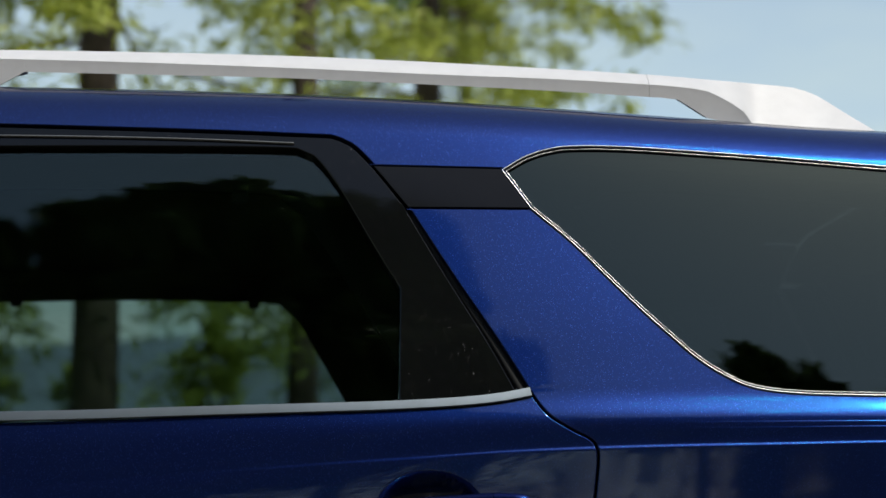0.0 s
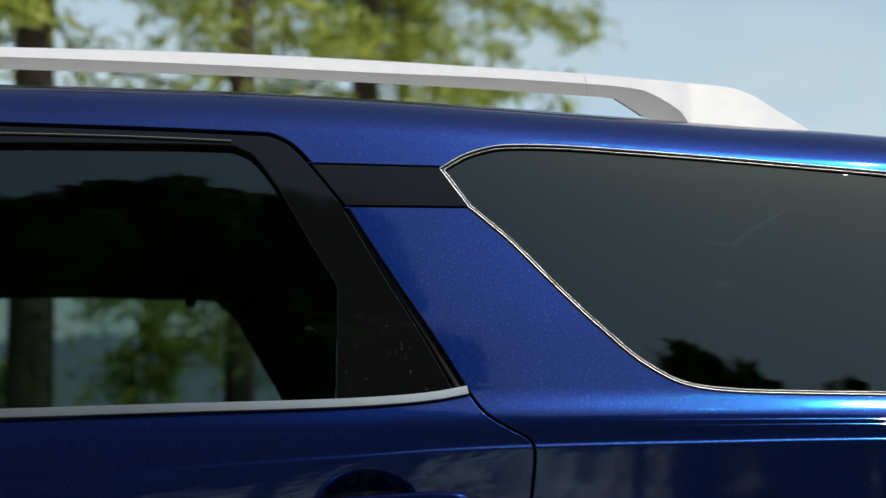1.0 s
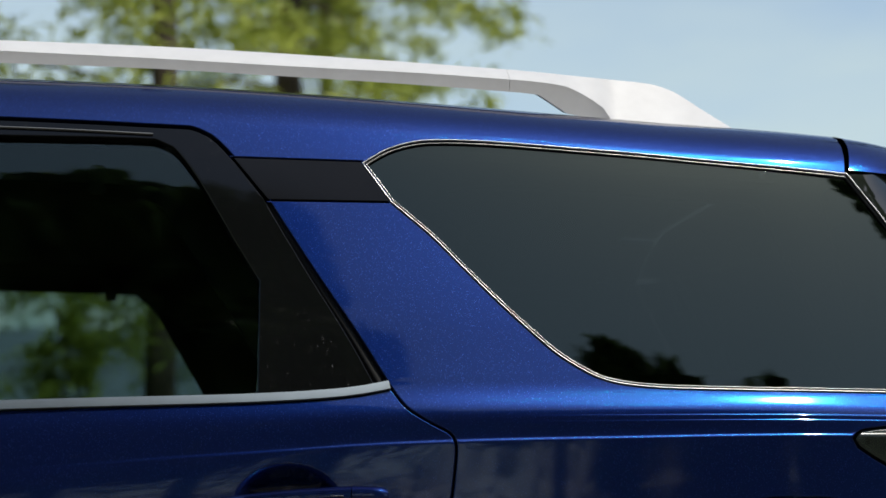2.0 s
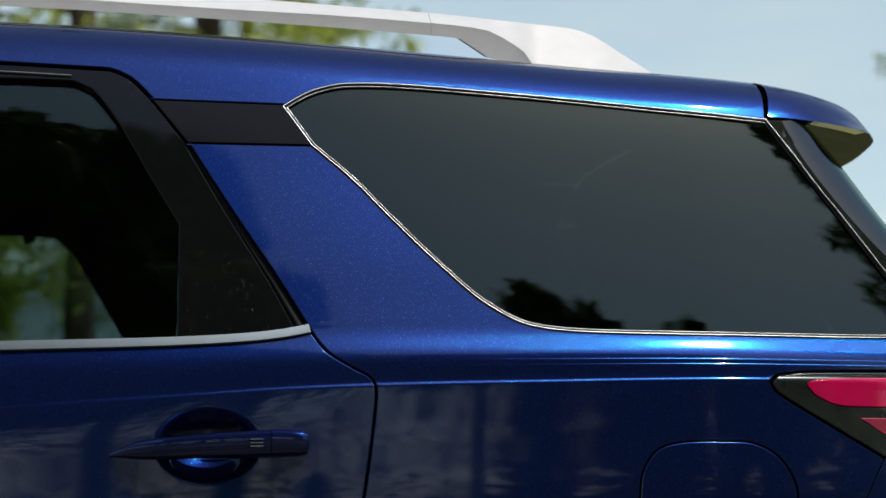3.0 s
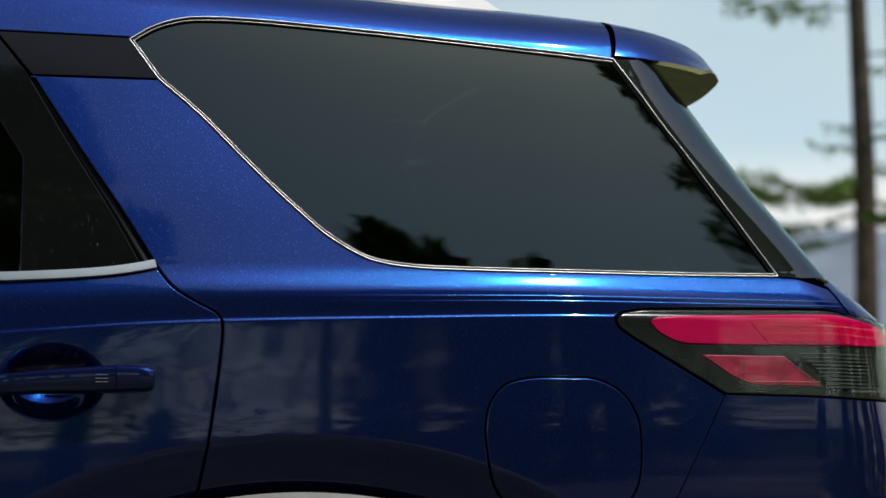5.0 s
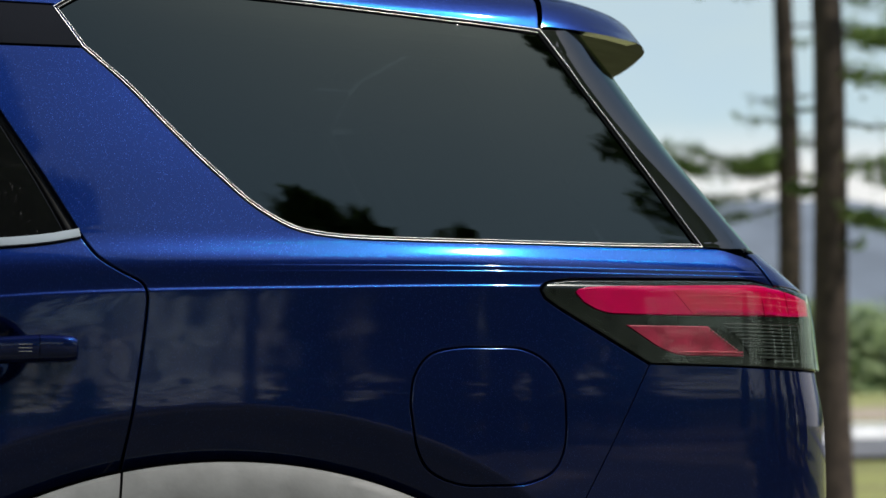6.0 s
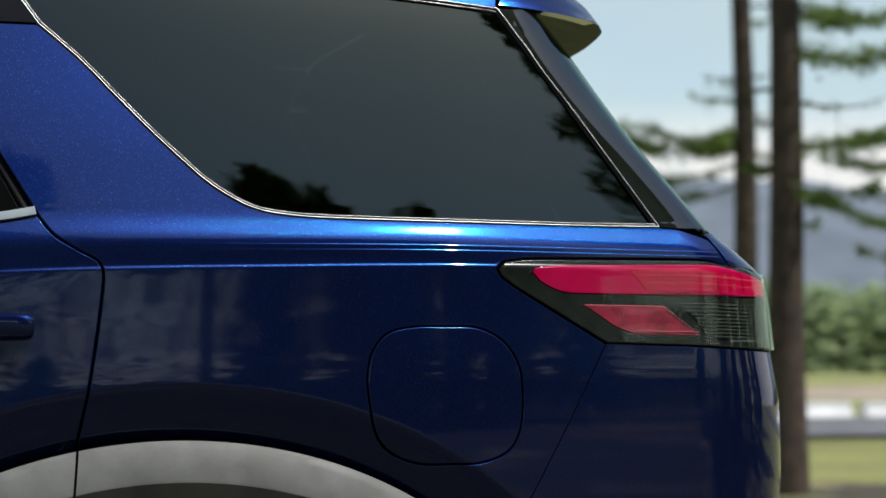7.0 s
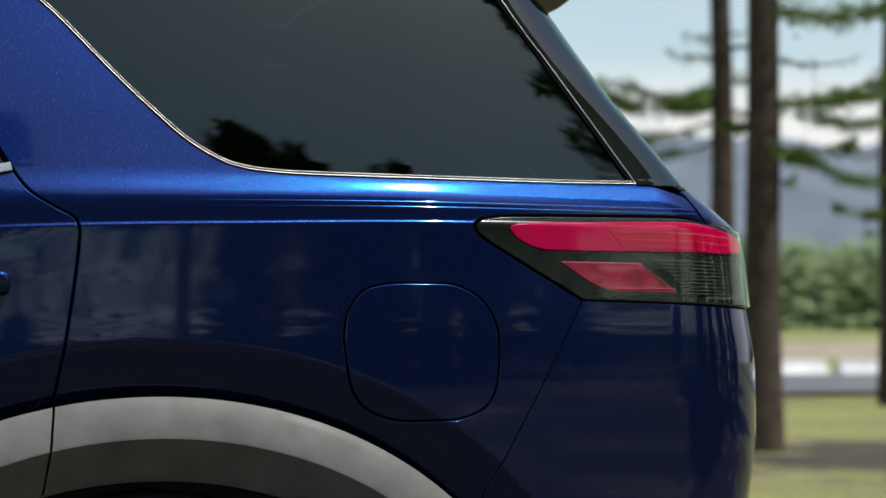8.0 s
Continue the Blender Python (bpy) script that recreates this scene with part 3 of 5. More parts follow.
def cabin_side(far):
    q = panel("quarter_panel", QUARTER, PAINT, car, holes=[QGLASS, BAND, FUEL], gap=0.0011, far=far)
    panel("quarter_window", shrink(QGLASS, 0.006)[0], GLASS_DARK, car, lift=-0.004, thick=0.004, fn=glass_skin, far=far, label="dark tinted rear quarter window glass")
    strip("window_trim", shrink(QGLASS, 0.0002)[0], 0.0017, 0.0012, CHROME, car, lift=0.0016, closed=True, far=far, label="thin bright chrome window surround")
    # the inner line leaves out the rear edge of the glass
    run = shrink(QGLASS, 0.0052)[0]
    rear = [p[0] > 1.152 + (1.637 - p[1]) * 0.6436 and 1.268 < p[1] < 1.631 for p in run]
    start = next(i for i in range(len(run)) if rear[i - 1] and not rear[i])
    run = [p for p, r in zip(run[start:] + run[:start], rear[start:] + rear[:start]) if not r]
    strip("window_bead", run, 0.0010, 0.0013, CHROME, car, lift=-0.0004, far=far, label="second thin bright line inside the surround")
    strip("window_seal", shrink(QGLASS, 0.0030)[0], 0.0046, 0.0012, RUBBER, car, lift=-0.0024, closed=True, far=far, label="black rubber window seal")
    panel("pillar_band", outline([(0.1335, 1.6275), (0.3375, 1.6265)], [(0.3375, 1.6265), (0.3830, 1.5595)], [(0.3830, 1.5595), (0.1875, 1.5575)], [(0.1875, 1.5575), (0.1335, 1.6275)]), BAND_BLACK, car, lift=0.0007, soft=0.001, far=far, label="black plastic band across the pillar")
    panel("fuel_door", FUEL, PAINT, car, gap=0.0015, soft=0.003, lift=0.0005, far=far, label="rounded square blue fuel filler door")
    door = panel("rear_door", DOOR, PAINT, car, gap=0.0012, far=far, fn=door_skin, dense=(0.128, 0.300, 1.018, 1.144, 0.0022))
    # black frame, its slim bright line and the glass
    inner = outline([(-0.84, 1.640), (-0.458, 1.650), (-0.192, 1.655), (0.010, 1.655), (0.037, 1.643), (0.077, 1.590), (0.130, 1.495), (0.172, 1.422)],
                    [(0.172, 1.422), (0.168, 1.241)], [(0.168, 1.241), (-0.09, 1.231), (-0.42, 1.219), (-0.84, 1.211)], [(-0.84, 1.212), (-0.84, 1.640)])
    shell = outline(FRAME_TOP[::-1], SEAM_UP[::-1], [(p[0] - 0.001 - 0.016 * k / 3, p[1]) for k, p in enumerate(SEAM_MID[::-1])], [(0.352, 1.2515), (0.299, 1.244), (0.179, 1.234), (-0.007, 1.227), (FRONT, 1.208)], [(FRONT, 1.208), (FRONT, 1.694)])
    panel("window_frame", shrink(shell, 0.004)[0], SCUFFED, door, holes=[inner], fn=frame_skin, lift=0.001, thick=0.03, far=far, fine=False, label="gloss black door window frame with light scratches")
    panel("window_glass", shrink(inner, -0.008)[0], GLASS_DOOR, door, fn=frame_skin, lift=-0.010, thick=0.003, soft=0.001, far=far, fine=False, label="tinted door window glass")
    strip("frame_line", catmull([(-0.84, 1.662), (-0.464, 1.668), (-0.195, 1.668), (0.006, 1.6635)], 0.02), 0.0030, 0.002, DULL, door, lift=0.003, far=far, label="slim bright line on the frame")
    sill = catmull([(FRONT + 0.004, 1.2115), (-0.423, 1.2155), (-0.09, 1.227), (0.16, 1.236), (0.298, 1.246), (0.368, 1.2585)], 0.02)
    strip("window_sill", sill, 0.0145, 0.003, SATIN, door, lift=0.002, far=far, flat=True, label="satin chrome strip below the door window")
    gutter = catmull([(p[0] - 0.008 + 0.0035 * k, p[1]) for k, p in enumerate(SEAM_MID)], 0.02)
    strip("door_seal", gutter, 0.016, 0.003, LINER, car, lift=-0.010, far=far, label="dark rubber seal in the door gap")
    return q


def handle(far):
    """The pull handle: a tapered bar with a separate end cap."""
    h = []
    n = 26
    for i in range(n + 1):
        t = i / n
        x = 0.071 + (0.3045 - 0.071) * t
        top = hermite([(0.071, 1.0690), (0.082, 1.0750), (0.110, 1.0870), (0.1715, 1.0960), (0.229, 1.1015), (0.31, 1.1062)], x)
        low = hermite([(0.071, 1.0650), (0.13, 1.0608), (0.23, 1.0620), (0.31, 1.0645)], x)
        out = hermite([(0.071, 0.001), (0.10, 0.016), (0.16, 0.030), (0.24, 0.036), (0.31, 0.037)], x)
        h.append((x, top, low, out))
    cap = [(0.3056, 1.1062, 1.0645, 0.037), (0.335, 1.1055, 1.0655, 0.036), (0.352, 1.1045, 1.0662, 0.035), (0.3595, 1.1015, 1.0675, 0.032), (0.3630, 1.094, 1.0705, 0.020)]

    def rings(rows):
        out = []
        for x, top, low, o in rows:
            y0 = skin(x, (top + low) / 2).y
            c, k = (top + low) / 2, (top - low) / 2
            ring = []
            # flat face with a chamfer above, rounded below
            for dz, dy in ((1, -.12), (.98, .50), (.90, .82), (.74, .96), (.45, 1), (-.35, .96), (-.62, .86), (-.86, .62), (-1, .2), (-.9, -.12)):
                ring.append(Vector((x, y0 - o * dy, c + dz * k)))
            out.append([Vector((p.x, 2 * (D + HALF) - p.y, p.z)) for p in ring] if far else ring)
        return out

    b = loft("door_handle", rings(h), PAINT, car, crisp=42, label="blue painted pull handle of the rear door")
    loft("end_cap", rings(cap), PAINT, b, crisp=42, label="separate end cap of the handle")
    if not far:
        for k in range(3):
            z = 1.0910 - k * 0.0051
            x0, x1 = 0.2747, 0.2934
            y = skin(0.28, z).y - 0.0372
            box("marking", (x0, y - 0.0006, z - 0.0004), (x1, y + 0.002, z + 0.0004), WHITE_MARK, b, 0, "short white line printed on the handle")


def roof():
    def fn(u, v):
        x = -1.25 + u * (1.184 + 1.25)
        top, z0 = hermite(CROWN, x), roof_line(x)
        i0 = 0.310 + hermite(BOW, x)
        q = abs(2 * v - 1)
        q = 1 - (1 - q) if v < 0.5 else q
        # q is 1 at the edges and 0 in the middle
        s = 1 - q
        s = s ** 1.8
        i = i0 + (HALF - i0) * s
        z = top - (top - z0) * (1 - s) ** 18
        y = D + i if v < 0.5 else D + 2 * HALF - i
        return Vector((x, y, z))
    grid("roof_panel", fn, 40, 60, PAINT, car)


def rail(far):
    """Roof rail: a bar with a bevelled underside that sweeps down to a long rear foot."""
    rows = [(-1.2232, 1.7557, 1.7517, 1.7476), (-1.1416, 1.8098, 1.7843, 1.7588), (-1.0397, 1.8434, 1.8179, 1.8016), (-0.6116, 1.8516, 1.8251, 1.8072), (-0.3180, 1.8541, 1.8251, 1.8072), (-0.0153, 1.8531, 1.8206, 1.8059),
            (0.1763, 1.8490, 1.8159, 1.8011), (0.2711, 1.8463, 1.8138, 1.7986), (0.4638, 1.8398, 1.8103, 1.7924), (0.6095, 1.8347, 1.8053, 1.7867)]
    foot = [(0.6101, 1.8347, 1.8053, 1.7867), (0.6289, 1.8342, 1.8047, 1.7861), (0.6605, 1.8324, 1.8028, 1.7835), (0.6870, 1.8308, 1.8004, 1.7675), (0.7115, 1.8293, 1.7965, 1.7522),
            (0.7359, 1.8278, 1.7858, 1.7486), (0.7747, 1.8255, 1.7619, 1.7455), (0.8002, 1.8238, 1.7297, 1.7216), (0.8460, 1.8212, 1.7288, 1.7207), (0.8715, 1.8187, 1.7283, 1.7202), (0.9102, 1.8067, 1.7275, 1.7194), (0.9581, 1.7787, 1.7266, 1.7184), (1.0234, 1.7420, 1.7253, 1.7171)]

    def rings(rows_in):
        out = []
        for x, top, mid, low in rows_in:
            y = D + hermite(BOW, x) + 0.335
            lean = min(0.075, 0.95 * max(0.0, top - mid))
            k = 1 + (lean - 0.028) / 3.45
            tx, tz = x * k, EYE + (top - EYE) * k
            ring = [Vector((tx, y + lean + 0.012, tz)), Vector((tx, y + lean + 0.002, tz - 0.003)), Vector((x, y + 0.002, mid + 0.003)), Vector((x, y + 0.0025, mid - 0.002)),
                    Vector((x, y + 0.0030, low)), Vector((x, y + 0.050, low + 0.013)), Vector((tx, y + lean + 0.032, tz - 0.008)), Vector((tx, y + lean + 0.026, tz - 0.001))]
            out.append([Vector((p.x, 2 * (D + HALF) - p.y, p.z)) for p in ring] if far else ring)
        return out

    def dense(rows_in):
        keys = [tuple(r) for r in rows_in]
        return catmull(keys, 0.02)

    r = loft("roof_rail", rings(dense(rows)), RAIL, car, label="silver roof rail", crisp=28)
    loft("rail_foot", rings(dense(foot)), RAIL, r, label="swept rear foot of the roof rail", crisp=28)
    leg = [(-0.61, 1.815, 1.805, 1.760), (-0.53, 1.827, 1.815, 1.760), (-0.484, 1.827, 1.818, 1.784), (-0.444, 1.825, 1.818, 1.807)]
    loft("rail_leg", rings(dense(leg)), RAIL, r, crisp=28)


def spoiler():
    """Roof spoiler: carries the roof's section on over the tailgate and droops to a rounded tail."""
    nu, nv = 40, 48

    def start(v):
        # section at the seam, from the lower side edge over to the middle of the roof
        x = 1.1705 + 0.020 * min(1.0, v / 0.35) + 0.006 * v
        top, z1 = hermite(CROWN, x), roof_line(x)
        if v < 0.35:
            z = 1.645 + (z1 - 1.645) * v / 0.35
            return Vector((x, skin(x, z).y, z))
        s = ((v - 0.35) / 0.65) ** 1.6
        i0 = 0.310 + hermite(BOW, x)
        return Vector((x, D + i0 + (HALF - i0) * s, top - (top - z1) * (1 - s) ** 18))

    plan = [(0.300, 1.372), (0.322, 1.389), (0.345, 1.400), (0.385, 1.420), (0.456, 1.440), (0.666, 1.476), (0.99, 1.492)]
    crest = [(0, 0), (.25, .088), (.456, .171), (.66, .265), (.815, .398), (.917, .60), (.97, .76), (.99, .86), (1, 1)]

    def end(v):
        y = 0.300 + (HALF - 0.300) * v ** 1.3
        return Vector((hermite(plan, y), D + y, 1.634))

    def over(u, v):
        a, b = start(v), end(v)
        f = math.sin(u * math.pi / 2) ** 0.9
        k = min(1.0, v / 0.35)
        k = k * k * (3 - 2 * k)
        g = f * (1 - k) + hermite(crest, f) * k
        return Vector((a.x + (b.x - a.x) * f, a.y + (b.y - a.y) * f ** 2.2, a.z + (b.z - a.z) * g))

    def under(u, v):
        b = end(v)
        back = Vector((1.215, max(b.y, D + 0.25), 1.655 - 0.004 * v))
        p = b.lerp(back, u)
        p.z += 0.012 * math.sin(u * math.pi)
        return p

    def lid(fn, mirror):
        return (lambda u, v: Vector((fn(u, v).x, 2 * (D + HALF) - fn(u, v).y, fn(u, v).z))) if mirror else fn

    for mirror in (False, True):
        grid("spoiler", lid(over, mirror), nu, nv, PAINT, tailgate, "blue roof spoiler over the rear window", flip=mirror)
        grid("spoiler_underside", lid(under, mirror), 12, nv, UNDERSIDE, tailgate, "black plastic underside of the spoiler", flip=mirror)
        def closing(u, v):
            a = over(v, 0.0)
            return Vector((a.x, a.y + 0.05 * u, a.z + 0.004 * u))
        grid("spoiler_edge", lid(closing, mirror), 2, 24, PAINT, tailgate, flip=mirror)


def tail(far):
    """Rear lamp cluster, side garnish and bumper corner on one side."""
    lamp_edge = outline(TAIL_OVER[::-1], [(1.62, 1.196), (1.80, 1.190), (2.05, 1.186)], [(2.05, 1.186), (2.05, 1.052)], [(2.05, 1.052), (1.75, 1.055), (1.50, 1.060), (1.293, 1.065)], TAIL_UNDER[::-1])
    lamp = panel("tail_lamp", lamp_edge, LENS_DARK, car, gap=0.0014, soft=0.003, lift=0.002, step=0.012, far=far, fine=False, label="rear lamp cluster with smoked lens")
    red = outline([(1.157, 1.1808), (1.166, 1.1870), (1.187, 1.1900), (1.327, 1.1950), (1.519, 1.1985), (1.613, 1.1920), (1.80, 1.1800), (1.88, 1.1760)], [(1.88, 1.1760), (1.88, 1.1470)],
                  [(1.88, 1.1470), (1.664, 1.1458), (1.529, 1.1452), (1.262, 1.1452), (1.211, 1.1480), (1.196, 1.1523), (1.173, 1.1638), (1.157, 1.1808)])
    panel("upper_lens", red, LENS_RED, lamp, lift=0.0035, thick=0.006, step=0.011, soft=0.003, far=far, fine=False, label="long red upper lens")
    # behind its rear half a row of deep red facets and fine ribs
    inner = outline([(1.334, 1.1880), (1.51, 1.1915), (1.60, 1.1860), (1.86, 1.1740)], [(1.86, 1.1740), (1.86, 1.1495)], [(1.86, 1.1495), (1.53, 1.1480), (1.372, 1.1480)], [(1.372, 1.1480), (1.334, 1.1880)])
    panel("light_guide", inner, LENS_DEEP, lamp, lift=0.0040, thick=0.001, step=0.011, soft=0.0004, far=far, fine=False, label="deep red ribbed light guide in the upper lens")
    for z, wide in ((1.1790, 0.0016), (1.1665, 0.0009), (1.1535, 0.0055)):
        strip("lens_rib", catmull([(1.356 + (1.179 - z) * 0.9, z), (1.45, z + 0.0006), (1.56, z - 0.001), (1.66, z - 0.004), (1.84, z - 0.006 if z > 1.16 else z - 0.001)], 0.03), wide, 0.0004, LENS_PALE if wide < 0.003 else LENS_RED, lamp, lift=0.0044, far=far, flat=True, label="fine bright rib in the upper lens")
    for x in (1.548, 1.668):
        strip("lens_divider", [(x - 0.006, 1.1935 - 0.05 * (x - 1.548)), (x, 1.170), (x + 0.006, 1.1470)], 0.0030, 0.0010, LENS_DEEP, lamp, lift=0.0042, far=far, flat=True, label="deep red divider between the lamp chambers")
    low = outline([(1.2475, 1.1295), (1.399, 1.1290)], [(1.399, 1.1290), (1.473, 1.0785)], [(1.473, 1.0785), (1.40, 1.0795), (1.340, 1.0814), (1.302, 1.0960)], [(1.302, 1.0960), (1.2475, 1.1295)])
    panel("lower_lens", low, LENS_LOW, lamp, lift=0.003, thick=0.006, step=0.011, soft=0.002, far=far, fine=False, label="slanted dull red lower lens")
    # rows of small beads along the lens's lower edge and rear edge
    for k in range(26):
        x = 1.346 + k * 0.0047
        strip("bead", [(x, 1.0858), (x + 0.0026, 1.0858)], 0.0020, 0.0012, LENS_PALE, lamp, lift=0.0034, far=far)
    for k in range(11):
        strip("bead", [(1.404 + k * 0.0062, 1.1225 - k * 0.0042), (1.4066 + k * 0.0062, 1.1207 - k * 0.0042)], 0.0026, 0.0014, LENS_BRIGHT, lamp, lift=0.0034, far=far)
    for k in range(10):
        z = 1.1320 - k * 0.0060
        x0 = 1.428 + k * 0.0075
        strip("rib", catmull([(x0, z), (1.53, z), (1.62, z - 0.001), (1.85, z - 0.001)], 0.04), 0.0042, 0.0030, LENS_CLEAR, lamp, lift=0.0020, far=far, label="clear ribbed strip of the lamp")
    for x0, x1, h in ((1.492, 1.507, 1.0840), (1.520, 1.545, 1.0835)):
        low_end = outline([(x0, 1.1335), (x1, 1.1335)], [(x1, 1.1335), (x1 - 0.004, h)], [(x1 - 0.004, h), (x0 - 0.004, h)], [(x0 - 0.004, h), (x0, 1.1335)])
        panel("reflector_column", low_end, LENS_BRIGHT, lamp, lift=0.0012, thick=0.004, step=0.011, soft=0.002, far=far, fine=False, label="bright reflector column behind the ribs")
    block = outline([(1.588, 1.0765), (1.86, 1.0765)], [(1.86, 1.0765), (1.86, 1.0690)], [(1.86, 1.0690), (1.588, 1.0690)], [(1.588, 1.0690), (1.588, 1.0765)])
    panel("side_marker", block, LENS_BRIGHT, lamp, lift=0.0025, thick=0.004, step=0.011, soft=0.0015, far=far, fine=False, label="pale clear marker at the lamp's foot")
    cover = panel("lamp_cover", shrink(lamp_edge, 0.003)[0], LENS_COVER, lamp, lift=0.0080, thick=0.0016, step=0.012, soft=0.002, far=far, fine=False, label="clear glossy cover of the rear lamp")
    cover.visible_shadow = False
    bump_edge = outline(BUMPER_CUT[::-1], [(1.293, 1.065), (1.50, 1.059), (1.75, 1.054), (2.10, 1.050), (2.66, 1.045)], [(2.66, 1.045), (2.66, 0.55)], [(2.66, 0.55), (1.45, 0.52), (1.21, 0.53)],
                        arch(.655, .516, 1.21, 1.125, 16))
    panel("rear_bumper", bump_edge, PAINT, car, gap=-0.0008, soft=0.0010, step=0.02, far=far, fine=False, label="blue rear bumper corner")
    skirt = outline([(1.21, 0.525), (1.45, 0.515), (2.66, 0.545)], [(2.66, 0.545), (2.66, 0.30)], [(2.66, 0.30), (1.45, 0.30), (1.225, 0.36)], [(1.225, 0.36), (1.21, 0.525)])
    panel("bumper_skirt", skirt, CLAD, car, gap=0.001, step=0.05, far=far, fine=False, label="grey plastic lower bumper skirt")


def cladding(far):
    """Grey plastic lip round the wheel arch: a face turned up, a ridge, and a face turned under."""
    for name, x0, x1 in (("arch_cladding", 1.224, 0.434), ("door_cladding", 0.430, -0.055)):
        rings = []
        curves = [(.655, .516, 0.0), (.640, .512, 0.006), (.630, .502, 0.011), (.590, .458, 0.026), (.587, .454, 0.026), (.582, .450, 0.023), (.535, .402, 0.0), (.520, .388, -0.012), (.516, .384, -0.05)]
        n = 60
        for i in range(n + 1):
            ring = []
            for rx, rz, out in curves:
                # the joint between the two pieces runs almost straight down
                lean = 0.05 * (.655 - rx) + 0.06 * (.516 - rz)
                a0 = math.acos(max(-1, min(1, (x0 - (lean if x0 < 0.5 else 0) - ARCH_MID[0]) / (rx if x0 < 0.5 else .655))))
                a1 = math.acos(max(-1, min(1, (x1 - (lean if x1 > 0.2 else 0) - ARCH_MID[0]) / (rx if x1 > 0.2 else .655))))
                an = a0 + (a1 - a0) * i / n
                x, z = ARCH_MID[0] + rx * math.cos(an), ARCH_MID[1] + rz * math.sin(an)
                p = skin(x, z)
                y = p.y - out - 0.023
                ring.append(Vector((x, 2 * (D + HALF) - y if far else y, z)))
            rings.append(ring)
        loft(name, rings, CLAD, car, closed=False, caps=False, label="matt grey plastic wheel arch cladding", crisp=24)


def wheel(x, y, flip):
    w = new("wheel")
    w.parent = car
    prof_t = [(0.255, -0.10), (0.30, -0.122), (0.345, -0.120), (0.375, -0.105), (0.385, -0.07), (0.386, 0.0), (0.385, 0.07), (0.375, 0.105), (0.345, 0.12), (0.30, 0.122), (0.255, 0.10)]
    n = 48
    rings = [[Vector((r * math.cos(2 * math.pi * i / n), s, r * math.sin(2 * math.pi * i / n))) for r, s in prof_t] for i in range(n + 1)]
    t = loft("tyre", rings, TYRE, w, closed=False, caps=False)
    bm = bmesh.new()
    for k in range(10):
        a = 2 * math.pi * k / 10
        ret = bmesh.ops.create_cube(bm, size=1)
        for v in ret["verts"]:
            wide = 0.05 if v.co.x < 0 else 0.035
            p = Vector((0.05 + (v.co.x + 0.5) * 0.205, v.co.y * 0.03 - 0.085 * flip, v.co.z * wide))
            v.co = Matrix.Rotation(a, 3, "Y") @ p
    for r0, r1, d0, d1 in ((0.24, 0.262, -0.10, 0.10), (0.0, 0.07, -0.10, 0.02)):
        m = 40
        ids = [[bm.verts.new((r * math.cos(2 * math.pi * i / m), s, r * math.sin(2 * math.pi * i / m))) for i in range(m)] for r, s in ((r0 + 0.001, d0), (r1, d0), (r1, d1), (r0 + 0.001, d1))]
        for u in range(4):
            for i in range(m):
                bm.faces.new((ids[u][i], ids[u][(i + 1) % m], ids[(u + 1) % 4][(i + 1) % m], ids[(u + 1) % 4][i]))
    bmesh.ops.recalc_face_normals(bm, faces=bm.faces)
    me = bpy.data.meshes.new("rim")
    bm.to_mesh(me)
    bm.free()
    me.materials.append(ALLOY)
    rim = new("rim", me)
    rim.parent = w
    w.location = (x, y, 0.386)


tailgate = new("tailgate")
tailgate.parent = car
tagged(tailgate, "tailgate with gloss black pillars and rear window")
for far in (False, True):
    cabin_side(far)
    handle(far)
    rail(far)
    tail(far)
    cladding(far)
roof()
spoiler()

# tailgate: black side garnish, rear window, painted lower part
for far in (False, True):
    garnish = outline([(1.168, 1.637), (1.25, 1.639), (1.36, 1.645)], [(1.36, 1.645), (1.40, 1.55), (1.50, 1.40), (1.66, 1.262)], [(1.66, 1.262), (1.50, 1.259), (1.410, 1.261)],
                      [(p[0] + 0.0016, p[1]) for p in GLASS_REAR[::-1]])
    panel("pillar_garnish", garnish, GLOSS_BLACK, tailgate, lift=0.001, soft=0.001, far=far, fine=False, step=0.008, label="gloss black plastic rear pillar garnish")
    glass = outline([(1.36, 1.645), (2.40, 1.64)], [(2.40, 1.64), (2.61, 1.262)], [(2.61, 1.262), (1.665, 1.262)], [(1.665, 1.262), (1.50, 1.40), (1.40, 1.55), (1.36, 1.645)])
    panel("rear_window", glass, GLASS_DARK, tailgate, lift=-0.004, thick=0.004, far=far, fine=False, step=0.03, label="dark tinted rear window")
    lower = outline([(1.625, 1.244), (1.70, 1.256), (2.62, 1.256)], [(2.62, 1.256), (2.65, 1.05)], [(2.65, 1.05), (2.06, 1.053)], [(2.06, 1.053), (2.056, 1.190)], [(2.056, 1.190), (1.80, 1.194), (1.628, 1.199)], [(1.628, 1.199), (1.625, 1.244)])
    panel("tailgate_panel", lower, PAINT, tailgate, far=far, fine=False, step=0.03)

for x in (0.585, -2.315):
    for y, flip in ((D + 0.14, 1), (D + 2 * HALF - 0.14, -1)):
        wheel(x, y, flip)

